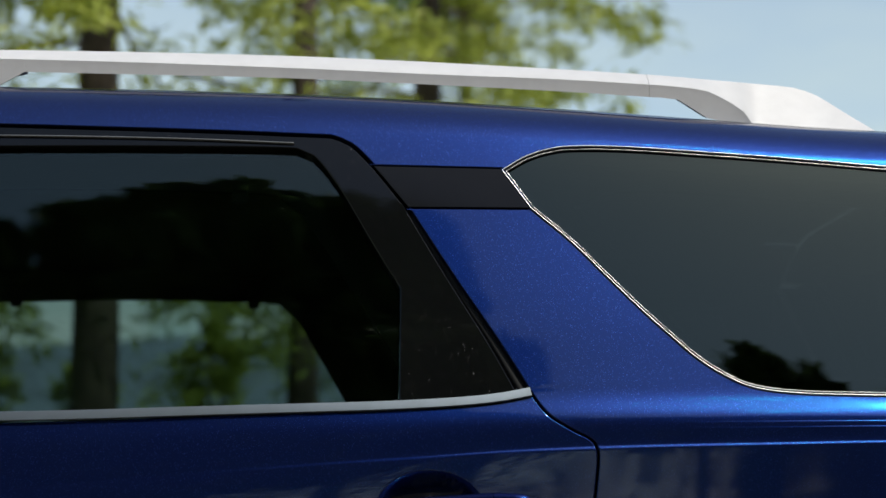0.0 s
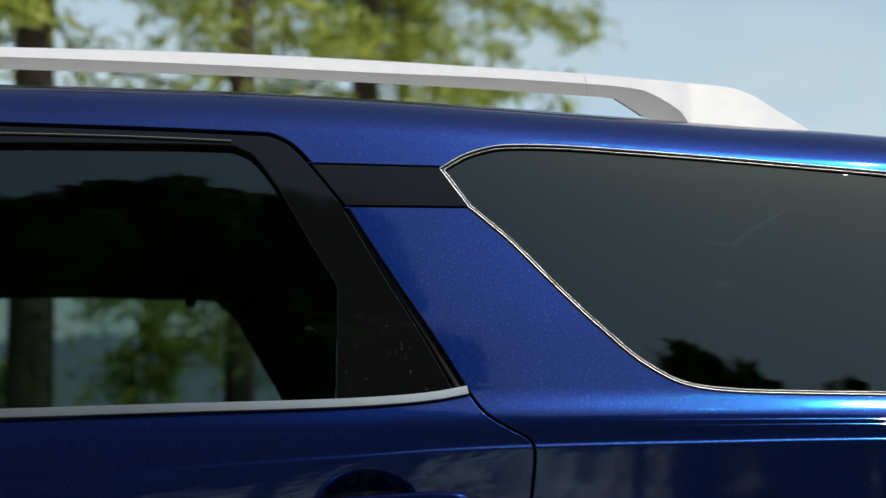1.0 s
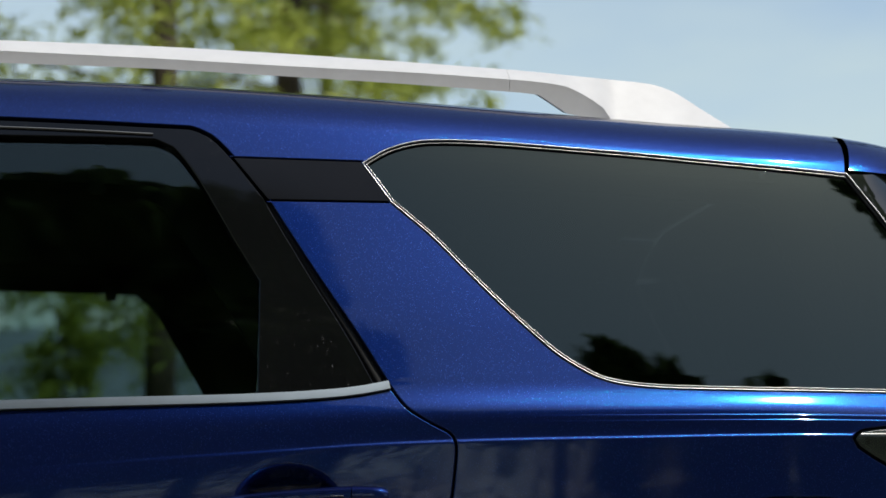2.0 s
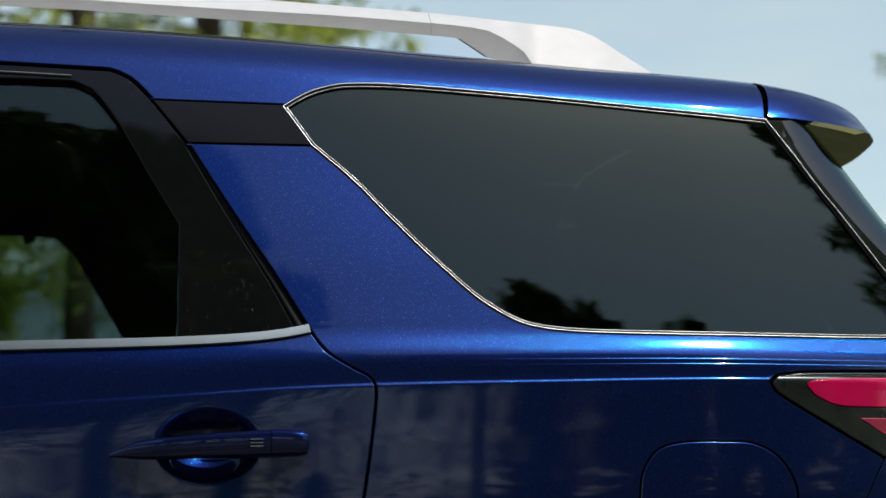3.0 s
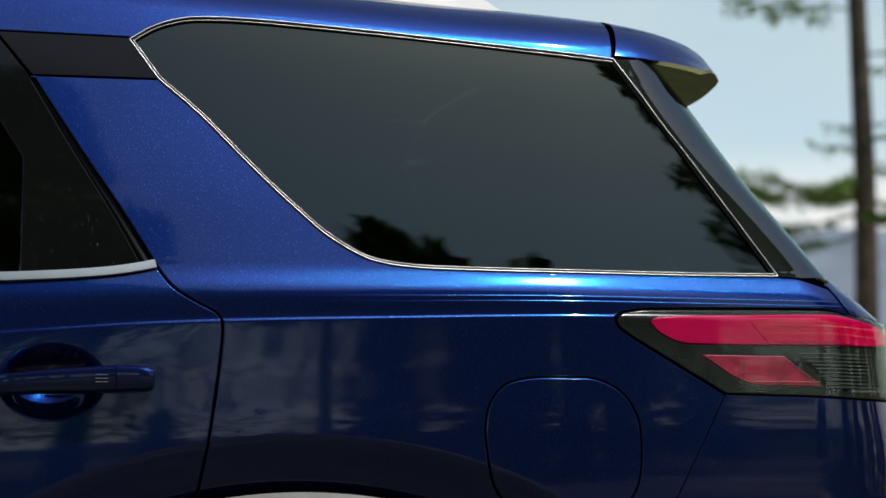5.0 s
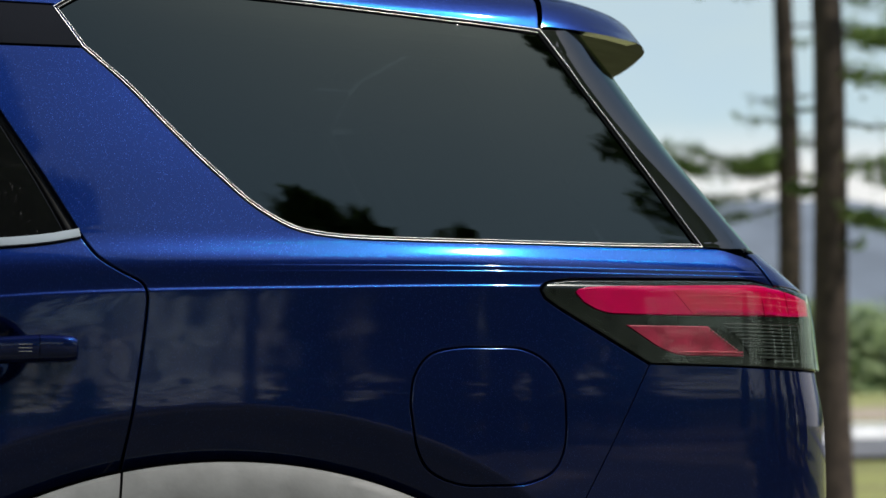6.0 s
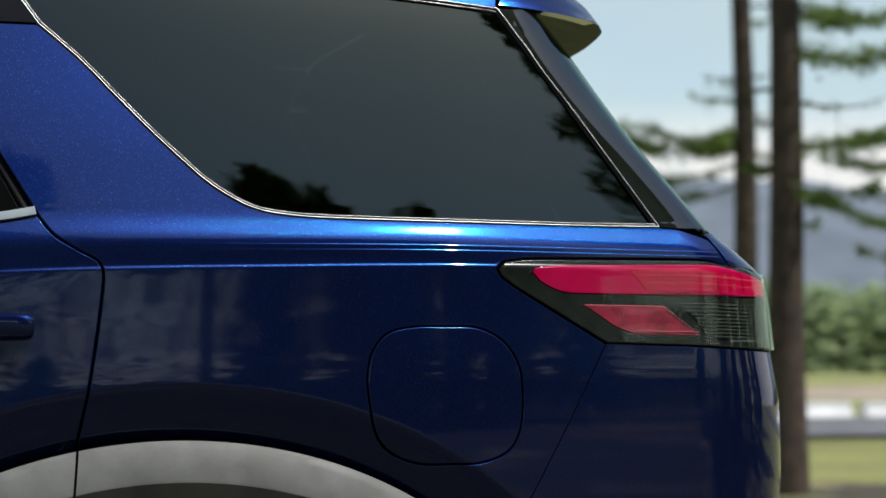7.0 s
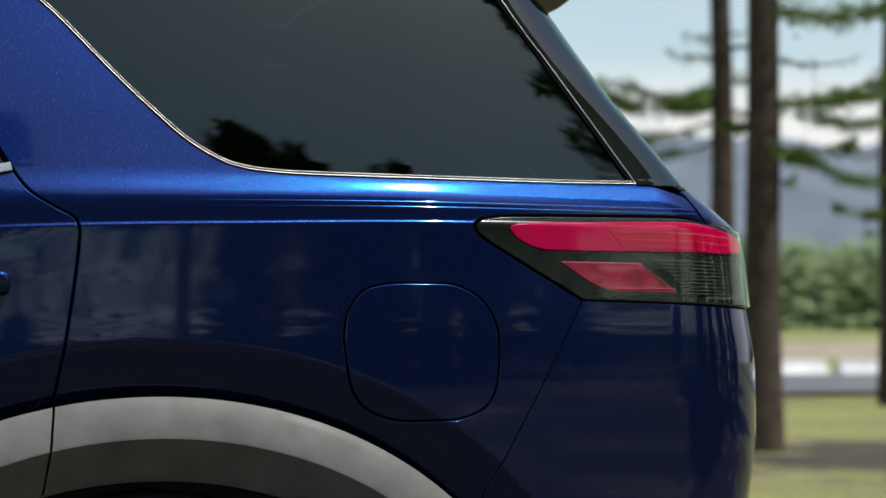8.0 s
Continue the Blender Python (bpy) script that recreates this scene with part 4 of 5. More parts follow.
# cabin: floor, headliner, inner trim, wheel houses
box("cabin_floor", (-1.6, D + 0.12, 0.40), (1.45, D + 2 * HALF - 0.12, 0.46), TRIM, car, 0.01)
for far in (False, True):
    def lining(u, v, far=far):
        x = -0.60 + 2.0 * u
        z = 0.45 + 0.71 * v
        y = skin(min(x, 1.38), z).y + 0.055
        return Vector((x, 2 * (D + HALF) - y if far else y, z))
    grid("door_lining", lining, 16, 8, TRIM, car, "dark inner trim")
    rim = outline([(-1.2, 1.12), (1.16, 1.19)], [(1.16, 1.19), (1.14, 1.66)], [(1.14, 1.66), (0.1, 1.69), (-1.2, 1.66)], [(-1.2, 1.66), (-1.2, 1.12)], step=0.05)
    gap_door = outline([(-0.85, 1.597), (-0.4, 1.612), (-0.06, 1.610), (-0.01, 1.597), (0.026, 1.567)], [(0.026, 1.567), (0.178, 1.310), (0.196, 1.205)], [(0.196, 1.205), (-0.85, 1.175)], [(-0.85, 1.175), (-0.85, 1.597)])
    gap_rear = outline([(0.46, 1.60), (0.60, 1.63), (1.02, 1.61)], [(1.02, 1.61), (1.12, 1.32)], [(1.12, 1.32), (0.75, 1.31), (0.66, 1.34)], [(0.66, 1.34), (0.46, 1.60)])
    panel("pillar_trim", rim, LINER, car, holes=[gap_door, gap_rear], lift=-0.06, thick=0.004, soft=0.002, step=0.06, far=far, fine=False, label="dark pillar trim inside the cabin")
    for hx in (-0.627, -0.08):
        q = skin(hx, 1.58)
        yy = 2 * (D + HALF) - q.y - 0.075 if far else q.y + 0.075
        box("coat_hook", (hx - 0.013, yy - 0.008, 1.572), (hx + 0.013, yy + 0.008, 1.620), TRIM, car, 0.003, "small dark coat hook above the window")


def headliner(u, v):
    x = -1.2 + 2.25 * u
    top = hermite(CROWN, x)
    q = 2 * v - 1
    return Vector((x, D + HALF + q * 0.73, top - 0.045 - 0.09 * q ** 6))


grid("headliner", headliner, 12, 12, TRIM, car, "dark cloth headliner")


# front half: doors, wings, bonnet, windscreen, front bumper
FRONT_ARCH = [(-2.315 + 0.60 * math.cos(math.pi * i / 30), 0.40 + 0.51 * math.sin(math.pi * i / 30)) for i in range(31)]
for far in (False, True):
    f_door = outline([(FRONT - 0.003, 1.20), (-1.4, 1.172), (-1.90, 1.140)], [(-1.90, 1.140), (-1.86, 0.85), (-1.735, 0.45)], [(-1.735, 0.45), (FRONT - 0.003, 0.40)], [(FRONT - 0.003, 0.40), (FRONT - 0.003, 1.20)])
    d = panel("front_door", f_door, PAINT, car, gap=0.0015, step=0.06, far=far, fine=False)
    f_frame = outline([(FRONT - 0.003, 1.692), (-1.25, 1.672), (-1.55, 1.47), (-1.93, 1.15)], [(-1.93, 1.15), (-1.4, 1.178), (FRONT - 0.003, 1.206)], [(FRONT - 0.003, 1.206), (FRONT - 0.003, 1.692)])
    f_hole = outline([(FRONT - 0.06, 1.645), (-1.22, 1.63), (-1.50, 1.44), (-1.76, 1.19)], [(-1.76, 1.19), (FRONT - 0.06, 1.225)], [(FRONT - 0.06, 1.225), (FRONT - 0.06, 1.645)])
    panel("window_frame", f_frame, GLOSS_BLACK, d, holes=[f_hole], thick=0.03, step=0.06, far=far, fine=False)
    panel("window_glass", shrink(f_hole, -0.006)[0], GLASS_DOOR, d, lift=-0.010, thick=0.003, step=0.06, far=far, fine=False)
    wing = outline([(-1.905, 1.138), (-2.6, 1.06), (-3.02, 0.96)], [(-3.02, 0.96), (-3.06, 0.62), (-2.92, 0.45)], FRONT_ARCH[::-1][1:-1], [(-1.74, 0.45), (-1.865, 0.85), (-1.905, 1.138)])
    panel("front_wing", wing, PAINT, car, gap=0.0015, step=0.06, far=far, fine=False)


def across(x, z, v):
    y0 = skin(x, z).y
    return y0 + (2 * (D + HALF) - 2 * y0) * v


def bonnet_fn(u, v):
    x = -2.02 - 1.12 * u - 0.10 * math.sin(v * math.pi)
    z = 1.13 - 0.14 * u - 0.03 * u * u
    return Vector((x, across(max(x, -3.02), z, v), z + 0.06 * math.sin(v * math.pi) * (1 - 0.5 * u)))


def screen_fn(u, v):
    x = -1.25 - 0.77 * u - 0.10 * math.sin(v * math.pi)
    top = hermite(CROWN, -1.25) - 0.035
    z = top + (1.13 - top) * u
    return Vector((x, across(-1.25 - 0.68 * u, z, v), z + 0.05 * math.sin(v * math.pi)))


def nose_fn(u, v):
    z = 1.0 - 0.62 * u
    bulge = math.sin(v * math.pi) ** 0.5
    return Vector((-3.02 - 0.26 * bulge - 0.04 * math.sin(u * math.pi), across(-3.0, 0.9, v), z))


grid("bonnet", bonnet_fn, 20, 24, PAINT, car, "blue bonnet")
grid("windscreen", screen_fn, 16, 20, GLASS_DARK, car, "tinted windscreen")
grid("front_bumper", nose_fn, 12, 30, PAINT, car, "blue front bumper")

# black wheel houses behind the arches
for y0, y1 in ((D + 0.06, D + 0.40), (D + 2 * HALF - 0.40, D + 2 * HALF - 0.06)):
    n = 24
    rings = []
    for i in range(n + 1):
        an = math.pi * i / n
        x, z = ARCH_MID[0] + 0.515 * math.cos(an), 0.40 + 0.385 * math.sin(an)
        rings.append([Vector((x, y0, z)), Vector((x, y1, z))])
    loft("wheel_house", rings, LINER, car, closed=False, caps=False)
    bm = bmesh.new()
    yb = y1 if y0 < D + HALF else y0
    vs = [bm.verts.new((ARCH_MID[0] + 0.52 * math.cos(math.pi * i / n), yb, 0.40 + 0.39 * math.sin(math.pi * i / n))) for i in range(n + 1)]
    bm.faces.new(vs)
    me = bpy.data.meshes.new("wheel_house")
    bm.to_mesh(me)
    bm.free()
    me.materials.append(LINER)
    o = new("wheel_house", me)
    o.parent = car
for far in (False, True):
    def liner_fn(u, v, far=far):
        a = -0.60 + 2.05 * u
        # lower behind the door glass than behind the pillar
        z = 0.80 + (0.385 + 0.075 * min(1.0, max(0.0, (a - 0.20) / 0.15))) * v
        p = skin(a, z)
        y = p.y + 0.055
        return Vector((p.x, 2 * (D + HALF) - y if far else y, z))
    grid("inner_shell", liner_fn, 30, 12, LINER, car, "dark inner metal behind the panel gaps")

for o in car.children:
    o.matrix_parent_inverse = CAR_AT

# ---------------- the place ----------------
def ground_material():
    m, nt, b = material("meadow_ground")
    n1 = noise_tex(nt, 0.35, 6, 0.6)
    n2 = noise_tex(nt, 9.0, 6, 0.7)
    c1 = ramp(nt, n1.outputs["Fac"], (0.30, (0.25, 0.20, 0.11)), (0.50, (0.30, 0.31, 0.095)), (0.75, (0.40, 0.40, 0.13)))
    # earth near the car: shade painted as dark colour, sunlit gaps as paler patches
    tc = nt.nodes.new("ShaderNodeTexCoord")
    far = node(nt, "ShaderNodeVectorMath")
    far.operation = "DISTANCE"
    far.inputs[1].default_value = (5.0, -45.0, 0.0)
    nt.links.new(tc.outputs["Object"], far.inputs[0])
    wob = node(nt, "ShaderNodeMath")
    wob.operation = "MULTIPLY_ADD"
    wob.inputs[1].default_value = 9.0
    nt.links.new(n1.outputs["Fac"], wob.inputs[0])
    nt.links.new(far.outputs["Value"], wob.inputs[2])
    mr = node(nt, "ShaderNodeMapRange")
    mr.inputs["From Min"].default_value, mr.inputs["From Max"].default_value = 53.0, 57.0
    nt.links.new(wob.outputs[0], mr.inputs["Value"])
    # bare litter under the pines, with the shadow round their feet painted in
    near = node(nt, "ShaderNodeVectorMath")
    near.operation = "DISTANCE"
    near.inputs[1].default_value = (9.0, 13.8, 0.0)
    nt.links.new(tc.outputs["Object"], near.inputs[0])
    wob2 = node(nt, "ShaderNodeMath")
    wob2.operation = "MULTIPLY_ADD"
    wob2.inputs[1].default_value = 6.0
    n4 = noise_tex(nt, 1.3, 5, 0.6)
    nt.links.new(n4.outputs["Fac"], wob2.inputs[0])
    nt.links.new(near.outputs["Value"], wob2.inputs[2])
    mr2 = node(nt, "ShaderNodeMapRange")
    mr2.inputs["From Min"].default_value, mr2.inputs["From Max"].default_value = 4.6, 6.0
    nt.links.new(wob2.outputs[0], mr2.inputs["Value"])
    both = node(nt, "ShaderNodeMath")
    both.operation = "MULTIPLY"
    nt.links.new(mr.outputs[0], both.inputs[0])
    nt.links.new(mr2.outputs[0], both.inputs[1])
    n3 = noise_tex(nt, 0.6, 4, 0.5)
    earth = ramp(nt, n3.outputs["Fac"], (0.43, (0.060, 0.050, 0.036)), (0.56, (0.085, 0.072, 0.05)), (0.64, (0.32, 0.24, 0.18)))
    mg = nt.nodes.new("ShaderNodeMix")
    mg.data_type = "RGBA"
    nt.links.new(both.outputs[0], mg.inputs["Factor"])
    nt.links.new(earth.outputs[0], mg.inputs["A"])
    nt.links.new(c1.outputs[0], mg.inputs["B"])
    c2 = ramp(nt, n2.outputs["Fac"], (0.3, (0.5, 0.5, 0.5)), (0.7, (1.2, 1.2, 1.2)))
    mx = nt.nodes.new("ShaderNodeMix")
    mx.data_type, mx.blend_type = "RGBA", "MULTIPLY"
    mx.inputs["Factor"].default_value = 1.0
    nt.links.new(mg.outputs["Result"], mx.inputs["A"])
    nt.links.new(c2.outputs[0], mx.inputs["B"])
    nt.links.new(mx.outputs["Result"], b.inputs["Base Color"])
    b.inputs["Roughness"].default_value = 0.95
    bump(nt, b, n2.outputs["Fac"], 0.8, 0.05)
    return m


GROUND = ground_material()


def ground_fn(u, v):
    # finer near the car
    x = math.copysign(abs(2 * u - 1) ** 3, 2 * u - 1) * 1500
    y = math.copysign(abs(2 * v - 1) ** 3, 2 * v - 1) * 1500
    z = 0.025 * noise.noise((x * 0.12, y * 0.12, 0)) * min(1.0, max(0.0, math.hypot(x - 0, y - 4) - 3) / 5)
    return Vector((x, y, z))


ground = grid("ground", ground_fn, 120, 120, GROUND, None, flip=False)
tagged(ground, "sunlit dry meadow grass with bare earth", "ground", kind="structure")

BARK = plain("larch_bark", (0.060, 0.044, 0.033), 0.95, vary=0.5, scale=6, bumped=1.0)


def leaf_material(name, lo, hi):
    m, nt, b = material(name)
    g = nt.nodes.new("ShaderNodeNewGeometry")
    r = ramp(nt, g.outputs["Random Per Island"], (0.0, lo), (1.0, hi))
    nt.links.new(r.outputs[0], b.inputs["Base Color"])
    b.inputs["Roughness"].default_value = 0.6
    tr = nt.nodes.new("ShaderNodeBsdfTranslucent")
    nt.links.new(r.outputs[0], tr.inputs["Color"])
    mix = node(nt, "ShaderNodeMixShader")
    mix.inputs[0].default_value = 0.35
    nt.links.new(b.outputs[0], mix.inputs[1])
    nt.links.new(tr.outputs[0], mix.inputs[2])
    nt.links.new(mix.outputs[0], nt.nodes["Material Output"].inputs["Surface"])
    return m


LARCH = leaf_material("larch_needles", (0.20, 0.25, 0.035), (0.50, 0.56, 0.11))
PINE = leaf_material("pine_needles", (0.085, 0.15, 0.03), (0.20, 0.30, 0.07))


def tube(bm, pts, radii, k=8):
    rows = []
    for i, p in enumerate(pts):
        a = pts[max(i - 1, 0)]
        b = pts[min(i + 1, len(pts) - 1)]
        d = (b - a).normalized()
        s = d.orthogonal().normalized()
        t = d.cross(s)
        rows.append([bm.verts.new(p + (s * math.cos(2 * math.pi * j / k) + t * math.sin(2 * math.pi * j / k)) * radii[i]) for j in range(k)])
    for r0, r1 in zip(rows, rows[1:]):
        for j in range(k):
            bm.faces.new((r0[j], r0[(j + 1) % k], r1[(j + 1) % k], r1[j]))


def tree(rng, height, girth, first, reach, leaf, per_limb, limbs, size, droop=0.25, skirt=0, extra=(), fluff=0.09, slim=0.22):
    """A conifer: tapered trunk, whorled limbs and a crown of many small sprays."""
    t = new("tree")
    bm = bmesh.new()
    pts = [Vector((0.12 * math.sin(i * 0.9) * i / 12, 0.12 * math.cos(i * 1.3) * i / 12, height * i / 12)) for i in range(13)]
    pts[0].x = pts[0].y = 0
    tube(bm, pts, [girth * (1.25 if i == 0 else 1.0) * (1 - 0.9 * i / 12) + 0.01 for i in range(13)], 12)
    lv, lf = [], []
    for k in range(limbs + skirt + len(extra)):
        # the last few are sparse low limbs under the crown, or single ones with a height, a heading, a length and a rise
        low = k >= limbs
        one = extra[k - limbs - skirt] if k >= limbs + skirt else None
        f = rng.uniform(0.07, first + 0.02) if low else first + (1 - first) * (k + rng.random()) / limbs
        z = height * min(f, 0.985)
        a = k * 2.39996 + rng.random()
        long = reach * (1.05 - 0.85 * max(0.0, f - first) / (1 - first)) * rng.uniform(0.6, 1.15) * (1.35 if low else 1.0)
        if one:
            f, a, long = one[0] / height, radians(one[1]), one[2]
            z = one[0]
        d = Vector((math.cos(a), math.sin(a), 0))
        base = Vector((0, 0, z))
        arm = []
        for i in range(6):
            s = i / 5
            arm.append(base + d * long * s + Vector((0, 0, one[3] * s - 0.10 * long * math.sin(s * 3.0) if one else long * (0.12 * s - droop * (1.5 if low else 1.0) * s * s * 1.6 + 0.10 * s ** 4))) + Vector((rng.gauss(0, .03), rng.gauss(0, .03), rng.gauss(0, .03) if one else 0)) * long * s)
        r0 = max(0.012, girth * 0.16 * (1 - f * 0.6))
        tube(bm, arm, [r0 * (1 - 0.85 * i / 5) for i in range(6)], 5)
        tufts = [rng.uniform(0.12, 1.0) for _ in range(10)]
        for _ in range(int(one[4] * long) if one else per_limb * 4 // 5 if low else per_limb):
            s = rng.uniform(0.18, 1.0) ** 0.8
            if one:
                # sprays gather in a few clumps along a single bough
                s = min(0.999, max(0.1, tufts[rng.randrange(len(tufts))] + rng.gauss(0, 0.08)))
            i = min(4, int(s * 5))
            p = arm[i].lerp(arm[i + 1], s * 5 - i)
            side = d.cross(Vector((0, 0, 1)))
            w = long * (0.26 if low else 0.30) * (1.1 - s)
            p = p + side * rng.gauss(0, 0.5) * w + Vector((0, 0, rng.gauss(-0.02 if one else -0.05, 0.055 if one else fluff) * (0.4 + long * 0.3)))
            # one spray: a small bent tuft of three slim leaves
            for _k in range(3):
                u = Vector((rng.gauss(0, 1), rng.gauss(0, 1), rng.gauss(-0.3, 0.6))).normalized()
                v = u.orthogonal().normalized()
                v.rotate(Euler((rng.random() * 6, rng.random() * 6, rng.random() * 6)))
                ln = size * rng.uniform(0.6, 1.4) * (0.45 if low else 1.0)
                wd = ln * slim
                q = len(lv)
                lv += [p, p + u * ln * 0.5 + v * wd, p + u * ln, p + u * ln * 0.5 - v * wd]
                lf.append((q, q + 1, q + 2, q + 3))
    me = bpy.data.meshes.new("trunk")
    bm.to_mesh(me)
    bm.free()
    me.materials.append(BARK)
    me.polygons.foreach_set("use_smooth", [True] * len(me.polygons))
    o = new("trunk", me)
    o.parent = t
    c = mesh_object("crown", lv, lf, leaf, t, smooth=False)
    return t


rng = random.Random(7)
larch = tree(rng, 13.0, 0.17, 0.20, 3.0, LARCH, 110, 88, 0.17, slim=0.11)
larch.location = (-1.25, 13.5, 0)
tagged(larch, "bright green larch tree with drooping sprays", "tree", group="trees behind the car")
TREES = [(1.38, 20.0, 80, 1.10), (-4.6, 18.0, 130, 1.05), (1.9, 22.0, 200, 0.8), (-8.0, 15.0, 300, 0.95)]
for x, y, turn, s in TREES:
    o = copy_thing(larch, pose(x, y, 0, 0, 0, turn))
    o.scale = (s, s, s)
# young larches, seen through the cabin
sapling = tree(random.Random(12), 2.9, 0.03, 0.10, 0.95, LARCH, 46, 34, 0.10, slim=0.20)
sapling.location = (-0.62, 17.4, 0)
tagged(sapling, "young green larch with soft drooping sprays", "tree", group="young larches behind the car")
for x, y, turn, s in ((-0.05, 18.8, 70, 0.66), (-1.75, 18.2, 150, 0.92), (-2.45, 16.6, 260, 1.08)):
    o = copy_thing(sapling, pose(x, y, 0, 0, 0, turn))
    o.scale = (s, s, s)
# a few low living limbs under a high crown; heading in degrees, sprays per metre
PINE_LIMBS = [(2.43, -30, 0.75, 0.12, 480), (2.80, -24, 1.25, 0.36, 460), (3.20, -28, 0.85, 0.02, 22), (3.62, -26, 1.3, 0.04, 420), (3.95, -10, 1.2, 0.10, 380), (2.66, 150, 0.34, 0.02, 420), (3.02, 160, 0.42, 0.03, 40), (3.3, 150, 0.45, 0.03, 30), (2.2, -60, 0.35, 0.0, 60)]
pine = tree(random.Random(23), 15.0, 0.15, 0.31, 2.1, PINE, 60, 24, 0.12, droop=0.1, extra=PINE_LIMBS)
pine.location = (7.78, 15.2, 0)
tagged(pine, "tall slim pine tree with bare lower trunk", "tree", group="trees behind the car")
copy_thing(pine, pose(13.6, 23.0, 0, 0, 0, 200))
SLIM_LIMBS = [(3.92, 150, 1.85, 0.12, 620), (4.02, 162, 1.45, 0.10, 420), (3.62, 140, 1.35, -0.06, 170), (3.35, 155, 1.1, -0.10, 110), (4.45, 156, 0.65, 0.06, 70), (4.70, 150, 0.5, 0.04, 40), (3.75, -26, 0.55, 0.0, 160), (4.25, -24, 0.5, 0.0, 25), (4.75, -24, 0.5, 0.02, 25)]
slim = tree(random.Random(31), 17.0, 0.165, 0.33, 1.9, PINE, 60, 24, 0.15, droop=0.1, extra=SLIM_LIMBS)
slim.location = (11.72, 24.0, 0)
tagged(slim, "slim pine tree with one low green bough", "tree", group="trees behind the car")
o = copy_thing(slim, pose(0.10, 15.2, 0, 0, 0, 40))
o.scale = (0.74, 0.74, 0.95)

# woods on the camera's side, seen as reflections in glass and paint
DARK_PINE = leaf_material("dark_pine_needles", (0.09, 0.14, 0.05), (0.16, 0.22, 0.08))
back = tree(random.Random(19), 22.0, 0.17, 0.25, 4.2, DARK_PINE, 130, 95, 0.32, droop=0.15, skirt=10, fluff=0.24)
back.location = (-3.0, -17.0, 0)
back.scale = (1.14, 1.14, 1.14)
tagged(back, "tall dark pine tree at the edge of the woods", "tree", group="trees across the meadow")
# the last six, right of the car, are unseen: added to darken the bumper's reflections
BACK = [(-6.8, -17, 50, 0.98), (-4.7, -17, 110, 1.05), (-9.5, -18, 10, 0.95), (-13, -17, 60, 1.0), (-1.2, -17, 200, 1.24), (0.5, -17.2, 160, 1.22), (2.0, -17.0, 20, 1.16), (2.2, -18.5, 220, 1.02), (6.4, -18.0, 300, 0.80),
        (7.6, -18.5, 140, 0.84), (9.35, -17, 270, 0.955), (10.2, -17, 90, 0.93), (10.9, -17, 320, 0.91), (11.85, -17, 15, 0.93), (14.5, -21, 100, 0.6), (25.9, -17, 95, 1.97), (26.6, -16.6, 10, 2.0), (27.4, -17.4, 200, 2.0), (28.4, -16.8, 140, 2.0), (29.4, -18, 20, 1.95), (43, -18, 70, 1.5), (-18, -16, 33, 1.0), (-24, -18, 80, 1.1), (14, -30, 10, 0.7), 
        (37, -24, 300, 1.1), (-31, -22, 140, 1.1), (-10.5, -29, 300, 1.1), (23, -38, 45, 0.8), (17.5, -5.5, 200, 0.62), (20, 0.5, 130, 0.70), (30, -3, 10, 0.8), (33, 5, 80, 0.8), (18, -2.5, 70, 0.6), (19, 4, 310, 0.65)]
for x, y, turn, s in BACK:
    o = copy_thing(back, pose(x, y, 0, 0, 0, turn))
    o.scale = (min(s, 1.27), min(s, 1.27), s)

# young pines with boughs to the ground, out of view, added to darken low reflections
young = tree(random.Random(41), 6.0, 0.07, 0.05, 1.5, DARK_PINE, 60, 60, 0.22, droop=0.05)
young.location = (-1.6, -16.0, 0)
young.scale = (0.5, 0.5, 0.5)
tagged(young, "young dark pine with boughs to the ground", "tree", group="young pines across the meadow")
for x, y, turn, k in ((-3.9, -16, 80, 0.6), (-6.5, -15, 10, 0.5), (3.1, -15.5, 40, 0.42), (6.6, -15.5, 260, 0.72), (8.2, -15, 140, 0.8), (9.8, -15.5, 70, 0.62), (11.5, -15, 310, 0.8), (13.3, -15, 30, 0.7), (15.6, -15, 190, 0.8),
                      (19, -6, 50, 1.0), (22, -2, 120, 1.15), (21, 3, 200, 0.9), (25, -9, 330, 1.2), (24.5, 1, 15, 1.0), (28, 4, 95, 1.2), (20.5, -11, 290, 1.1), (30, -6, 70, 1.3)):
    o = copy_thing(young, pose(x, y, 0, 0, 0, turn))
    o.scale = (k, k, k)

# far belt of woods, hills and river bank
def belt_fn(rng2, x0, x1, y, h, n, size, mat, name, lumpy=0.35):
    lv, lf = [], []
    for _ in range(n):
        x = rng2.uniform(x0, x1)
        yy = y + rng2.uniform(0, 12)
        top = h * max(0.1, 0.75 + lumpy * noise.noise((x * 0.05, 3.1, 0)) + 0.25 * noise.noise((x * 0.35, 9, 0)))
        z = top * rng2.random() ** 0.8
        s = size * rng2.uniform(0.5, 1.3) * (1.1 - 0.6 * z / max(top, 0.1))
        p = Vector((x, yy, z))
        u = Vector((rng2.gauss(0, 1), rng2.gauss(0, 1), rng2.gauss(0.6, 0.6))).normalized() * s
        v = u.orthogonal().normalized() * s * 0.6
        q = len(lv)
        lv += [p - u * .5 - v * .5, p + u * .5 - v * .4, p + u * .6 + v * .3, p - u * .4 + v * .5]
        lf.append((q, q + 1, q + 2, q + 3))
    return mesh_object(name, lv, lf, mat, None, smooth=False)


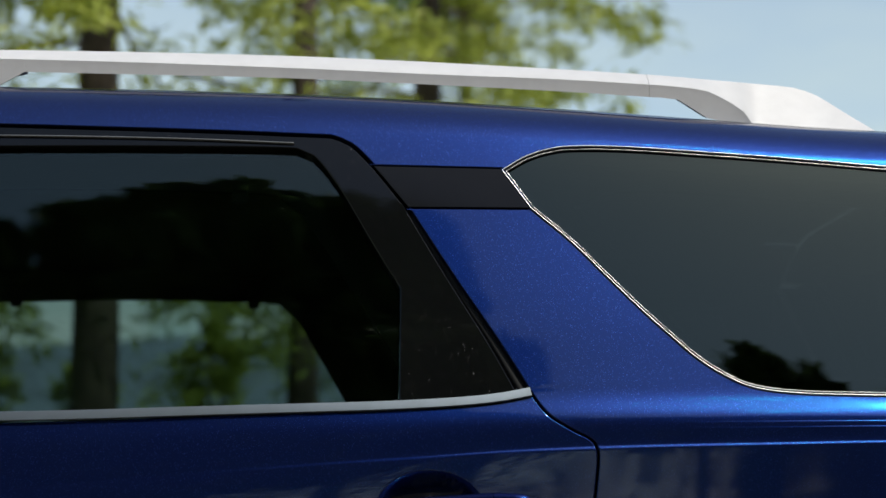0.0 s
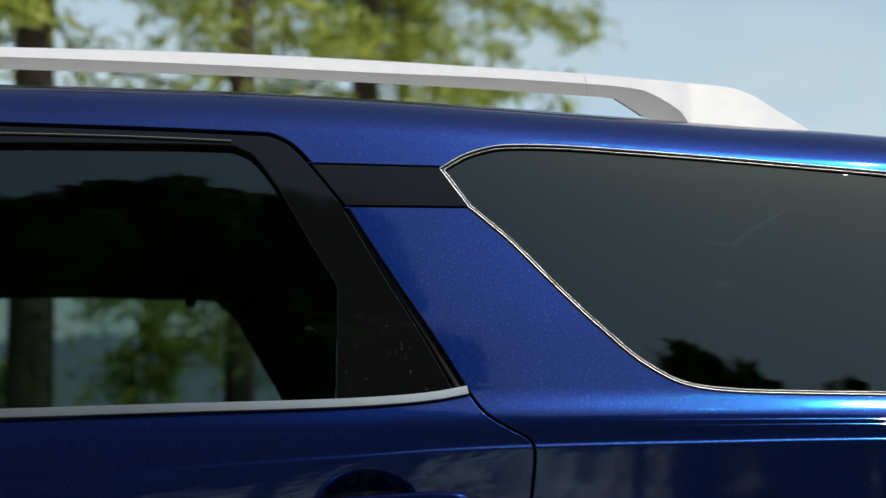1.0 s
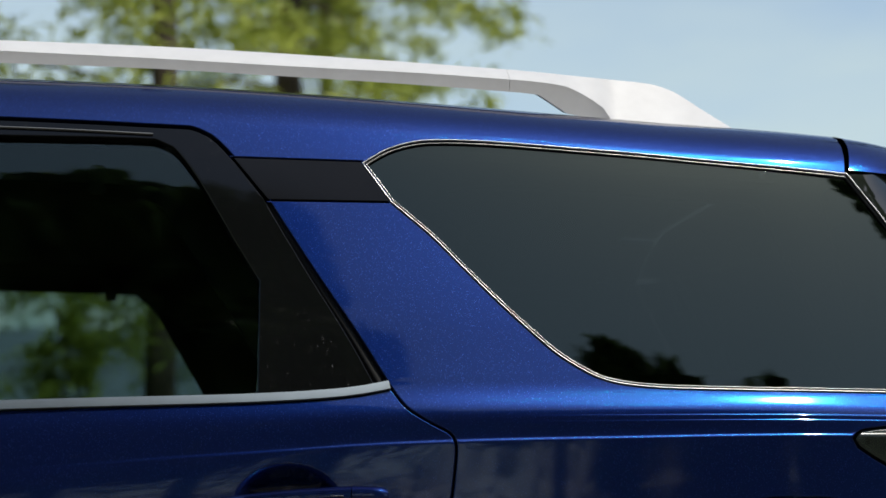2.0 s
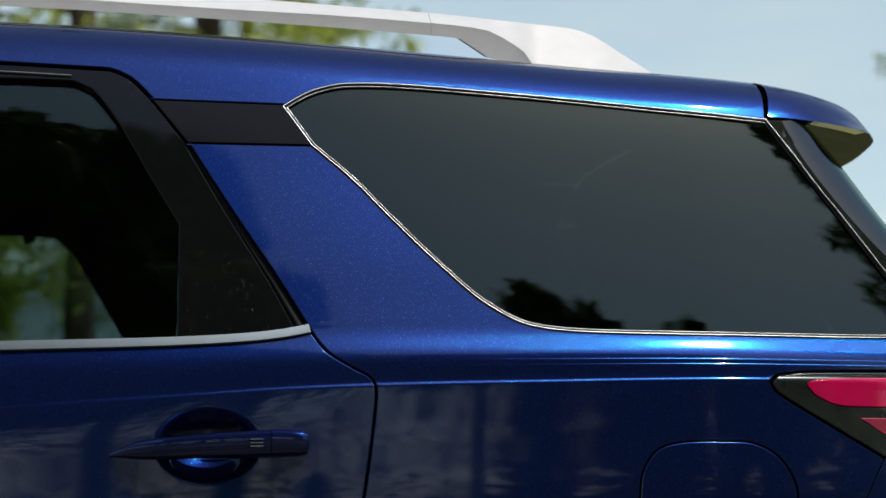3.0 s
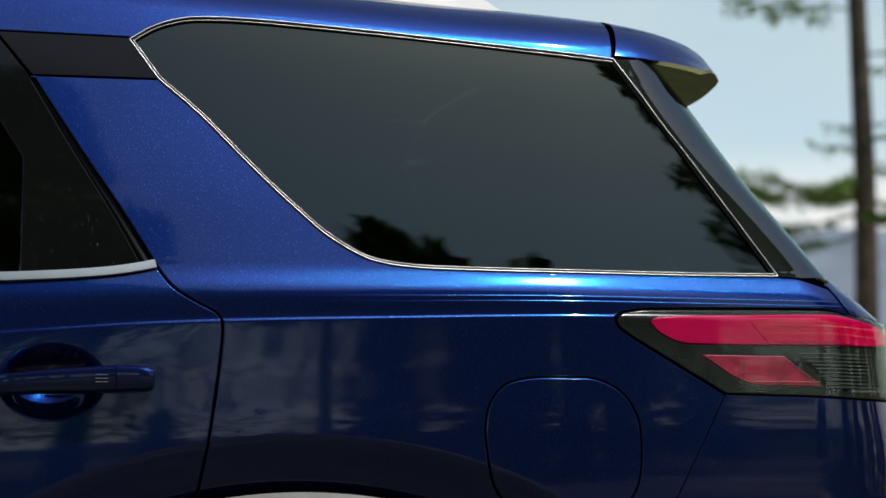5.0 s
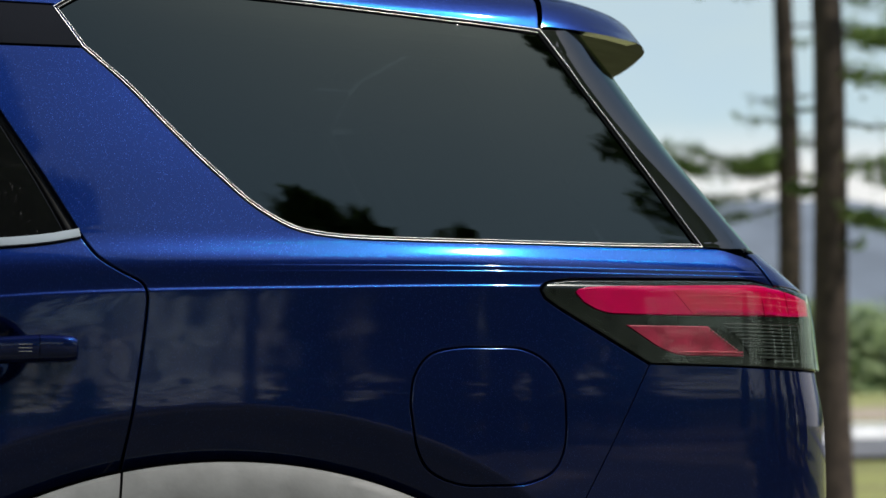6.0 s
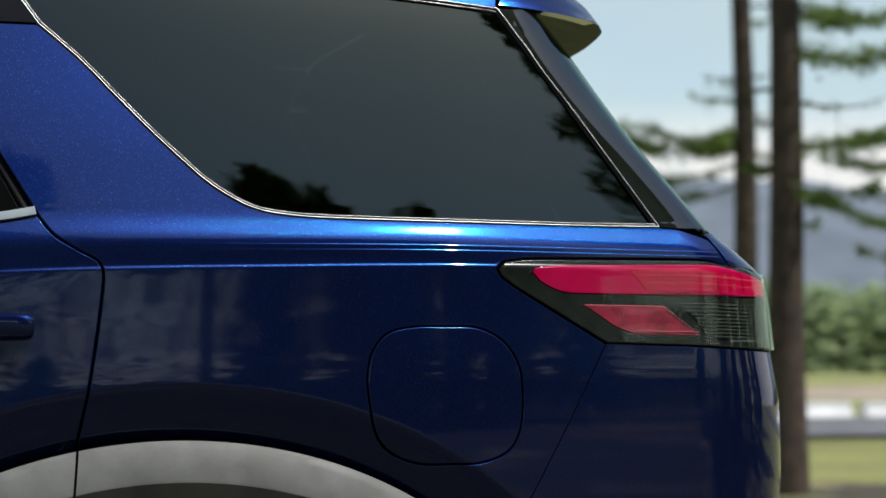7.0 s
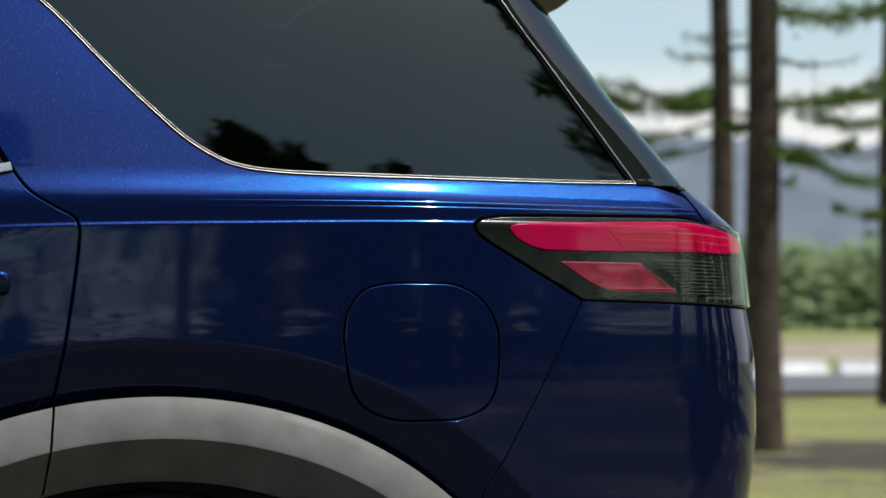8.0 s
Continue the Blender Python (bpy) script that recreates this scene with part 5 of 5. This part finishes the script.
UNDER = leaf_material("undergrowth_leaves", (0.07, 0.10, 0.04), (0.15, 0.20, 0.08))
under = belt_fn(random.Random(5), -60, 70, -46, 1.6, 14000, 0.5, UNDER, "undergrowth", 1.3)
tagged(under, "dark undergrowth at the edge of the woods", "undergrowth", kind="stuff")
for x0, x1, count in ((-60, 13, 280), (13, 70, 3700)):
    shrubs = belt_fn(random.Random(8), x0, x1, -30, 4.6, count, 0.46, UNDER, "shrubs", 1.0)
    tagged(shrubs, "airy dark shrubs under the pines", "shrubs", kind="stuff")
WOOD_FAR = leaf_material("far_woods_leaves", (0.17, 0.24, 0.10), (0.33, 0.42, 0.19))
woods = belt_fn(random.Random(3), -60, 330, 240, 15.0, 60000, 1.9, WOOD_FAR, "woods")
tagged(woods, "belt of green woods beyond the meadow", "woods", kind="stuff")

# distance haze is mixed into the rock's base colour
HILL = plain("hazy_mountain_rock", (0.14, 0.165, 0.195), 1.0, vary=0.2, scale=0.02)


def hill_fn(u, v):
    x = -900 + 2600 * u
    y = 1000 + 500 * v
    h = 132 + 40 * noise.noise((x * 0.003, 1.7, 0)) + 24 * noise.noise((x * 0.011, 4.2, 0)) + 0.06 * max(0, x - 300)
    return Vector((x, y, h * v + 8 * noise.noise((x * 0.02, y * 0.02, 0)) * v))


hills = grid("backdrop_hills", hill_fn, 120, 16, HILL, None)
tagged(hills, "hazy blue grey mountain ridge in the distance", "mountains", kind="structure")

ASPHALT = plain("grey_asphalt", (0.15, 0.15, 0.155), 0.9, vary=0.25, scale=0.8, bumped=0.3)
CONCRETE = plain("white_painted_barrier", (0.72, 0.72, 0.72), 0.8, vary=0.15, scale=1.2)
SAND = plain("sandy_bank", (0.36, 0.29, 0.21), 0.95, vary=0.35, scale=0.5, bumped=0.4)


def track_fn(u, v):
    x = -60 + 180 * u
    y = 26 + 9 * v
    return Vector((x, y, 0.07 + 0.04 * math.sin(v * math.pi)))


road = grid("road", track_fn, 80, 6, ASPHALT, None)
tagged(road, "grey asphalt road across the meadow", "road", kind="structure")


def barrier(x):
    """A low kerb-like barrier block with sloped sides."""
    prof = [(-0.22, 0.0), (-0.20, 0.10), (-0.10, 0.20), (-0.08, 0.34), (0.08, 0.34), (0.10, 0.20), (0.20, 0.10), (0.22, 0.0)]
    rings = [[Vector((dx, dy * k, dz)) for dy, dz in prof] for dx, k in ((-1.9, 0.9), (-1.86, 1.0), (1.86, 1.0), (1.9, 0.9))]
    o = loft("road_barrier", rings, CONCRETE, None, smooth=False)
    tagged(o, "low white painted concrete barrier beside the road", "barrier", group="barriers along the road")
    o.location = (x, 35.4, 0.0)
    return o


first = barrier(-14.0)
for k in range(1, 14):
    copy_thing(first, pose(-14.0 + k * 3.95 + (0.1 if k > 8 else 0), 35.4 + 0.05 * (k % 3), 0, 0, 0, (k % 4 - 1.5) * 0.6))


def bank_fn(u, v):
    x = -40 + 180 * u
    h = 0.22 + 0.25 * noise.noise((x * 0.12, 7.7, 0)) + 0.15 * noise.noise((x * 0.45, 2.2, 0))
    return Vector((x, 58 + 14 * v + 3 * noise.noise((x * 0.05, 1, 0)), max(0.0, h) * math.sin(v * math.pi) ** 0.8 - 0.02))


bank = grid("sandy_bank", bank_fn, 200, 10, SAND, None)
tagged(bank, "low sandy bank with dry tufts", "bank", kind="structure")
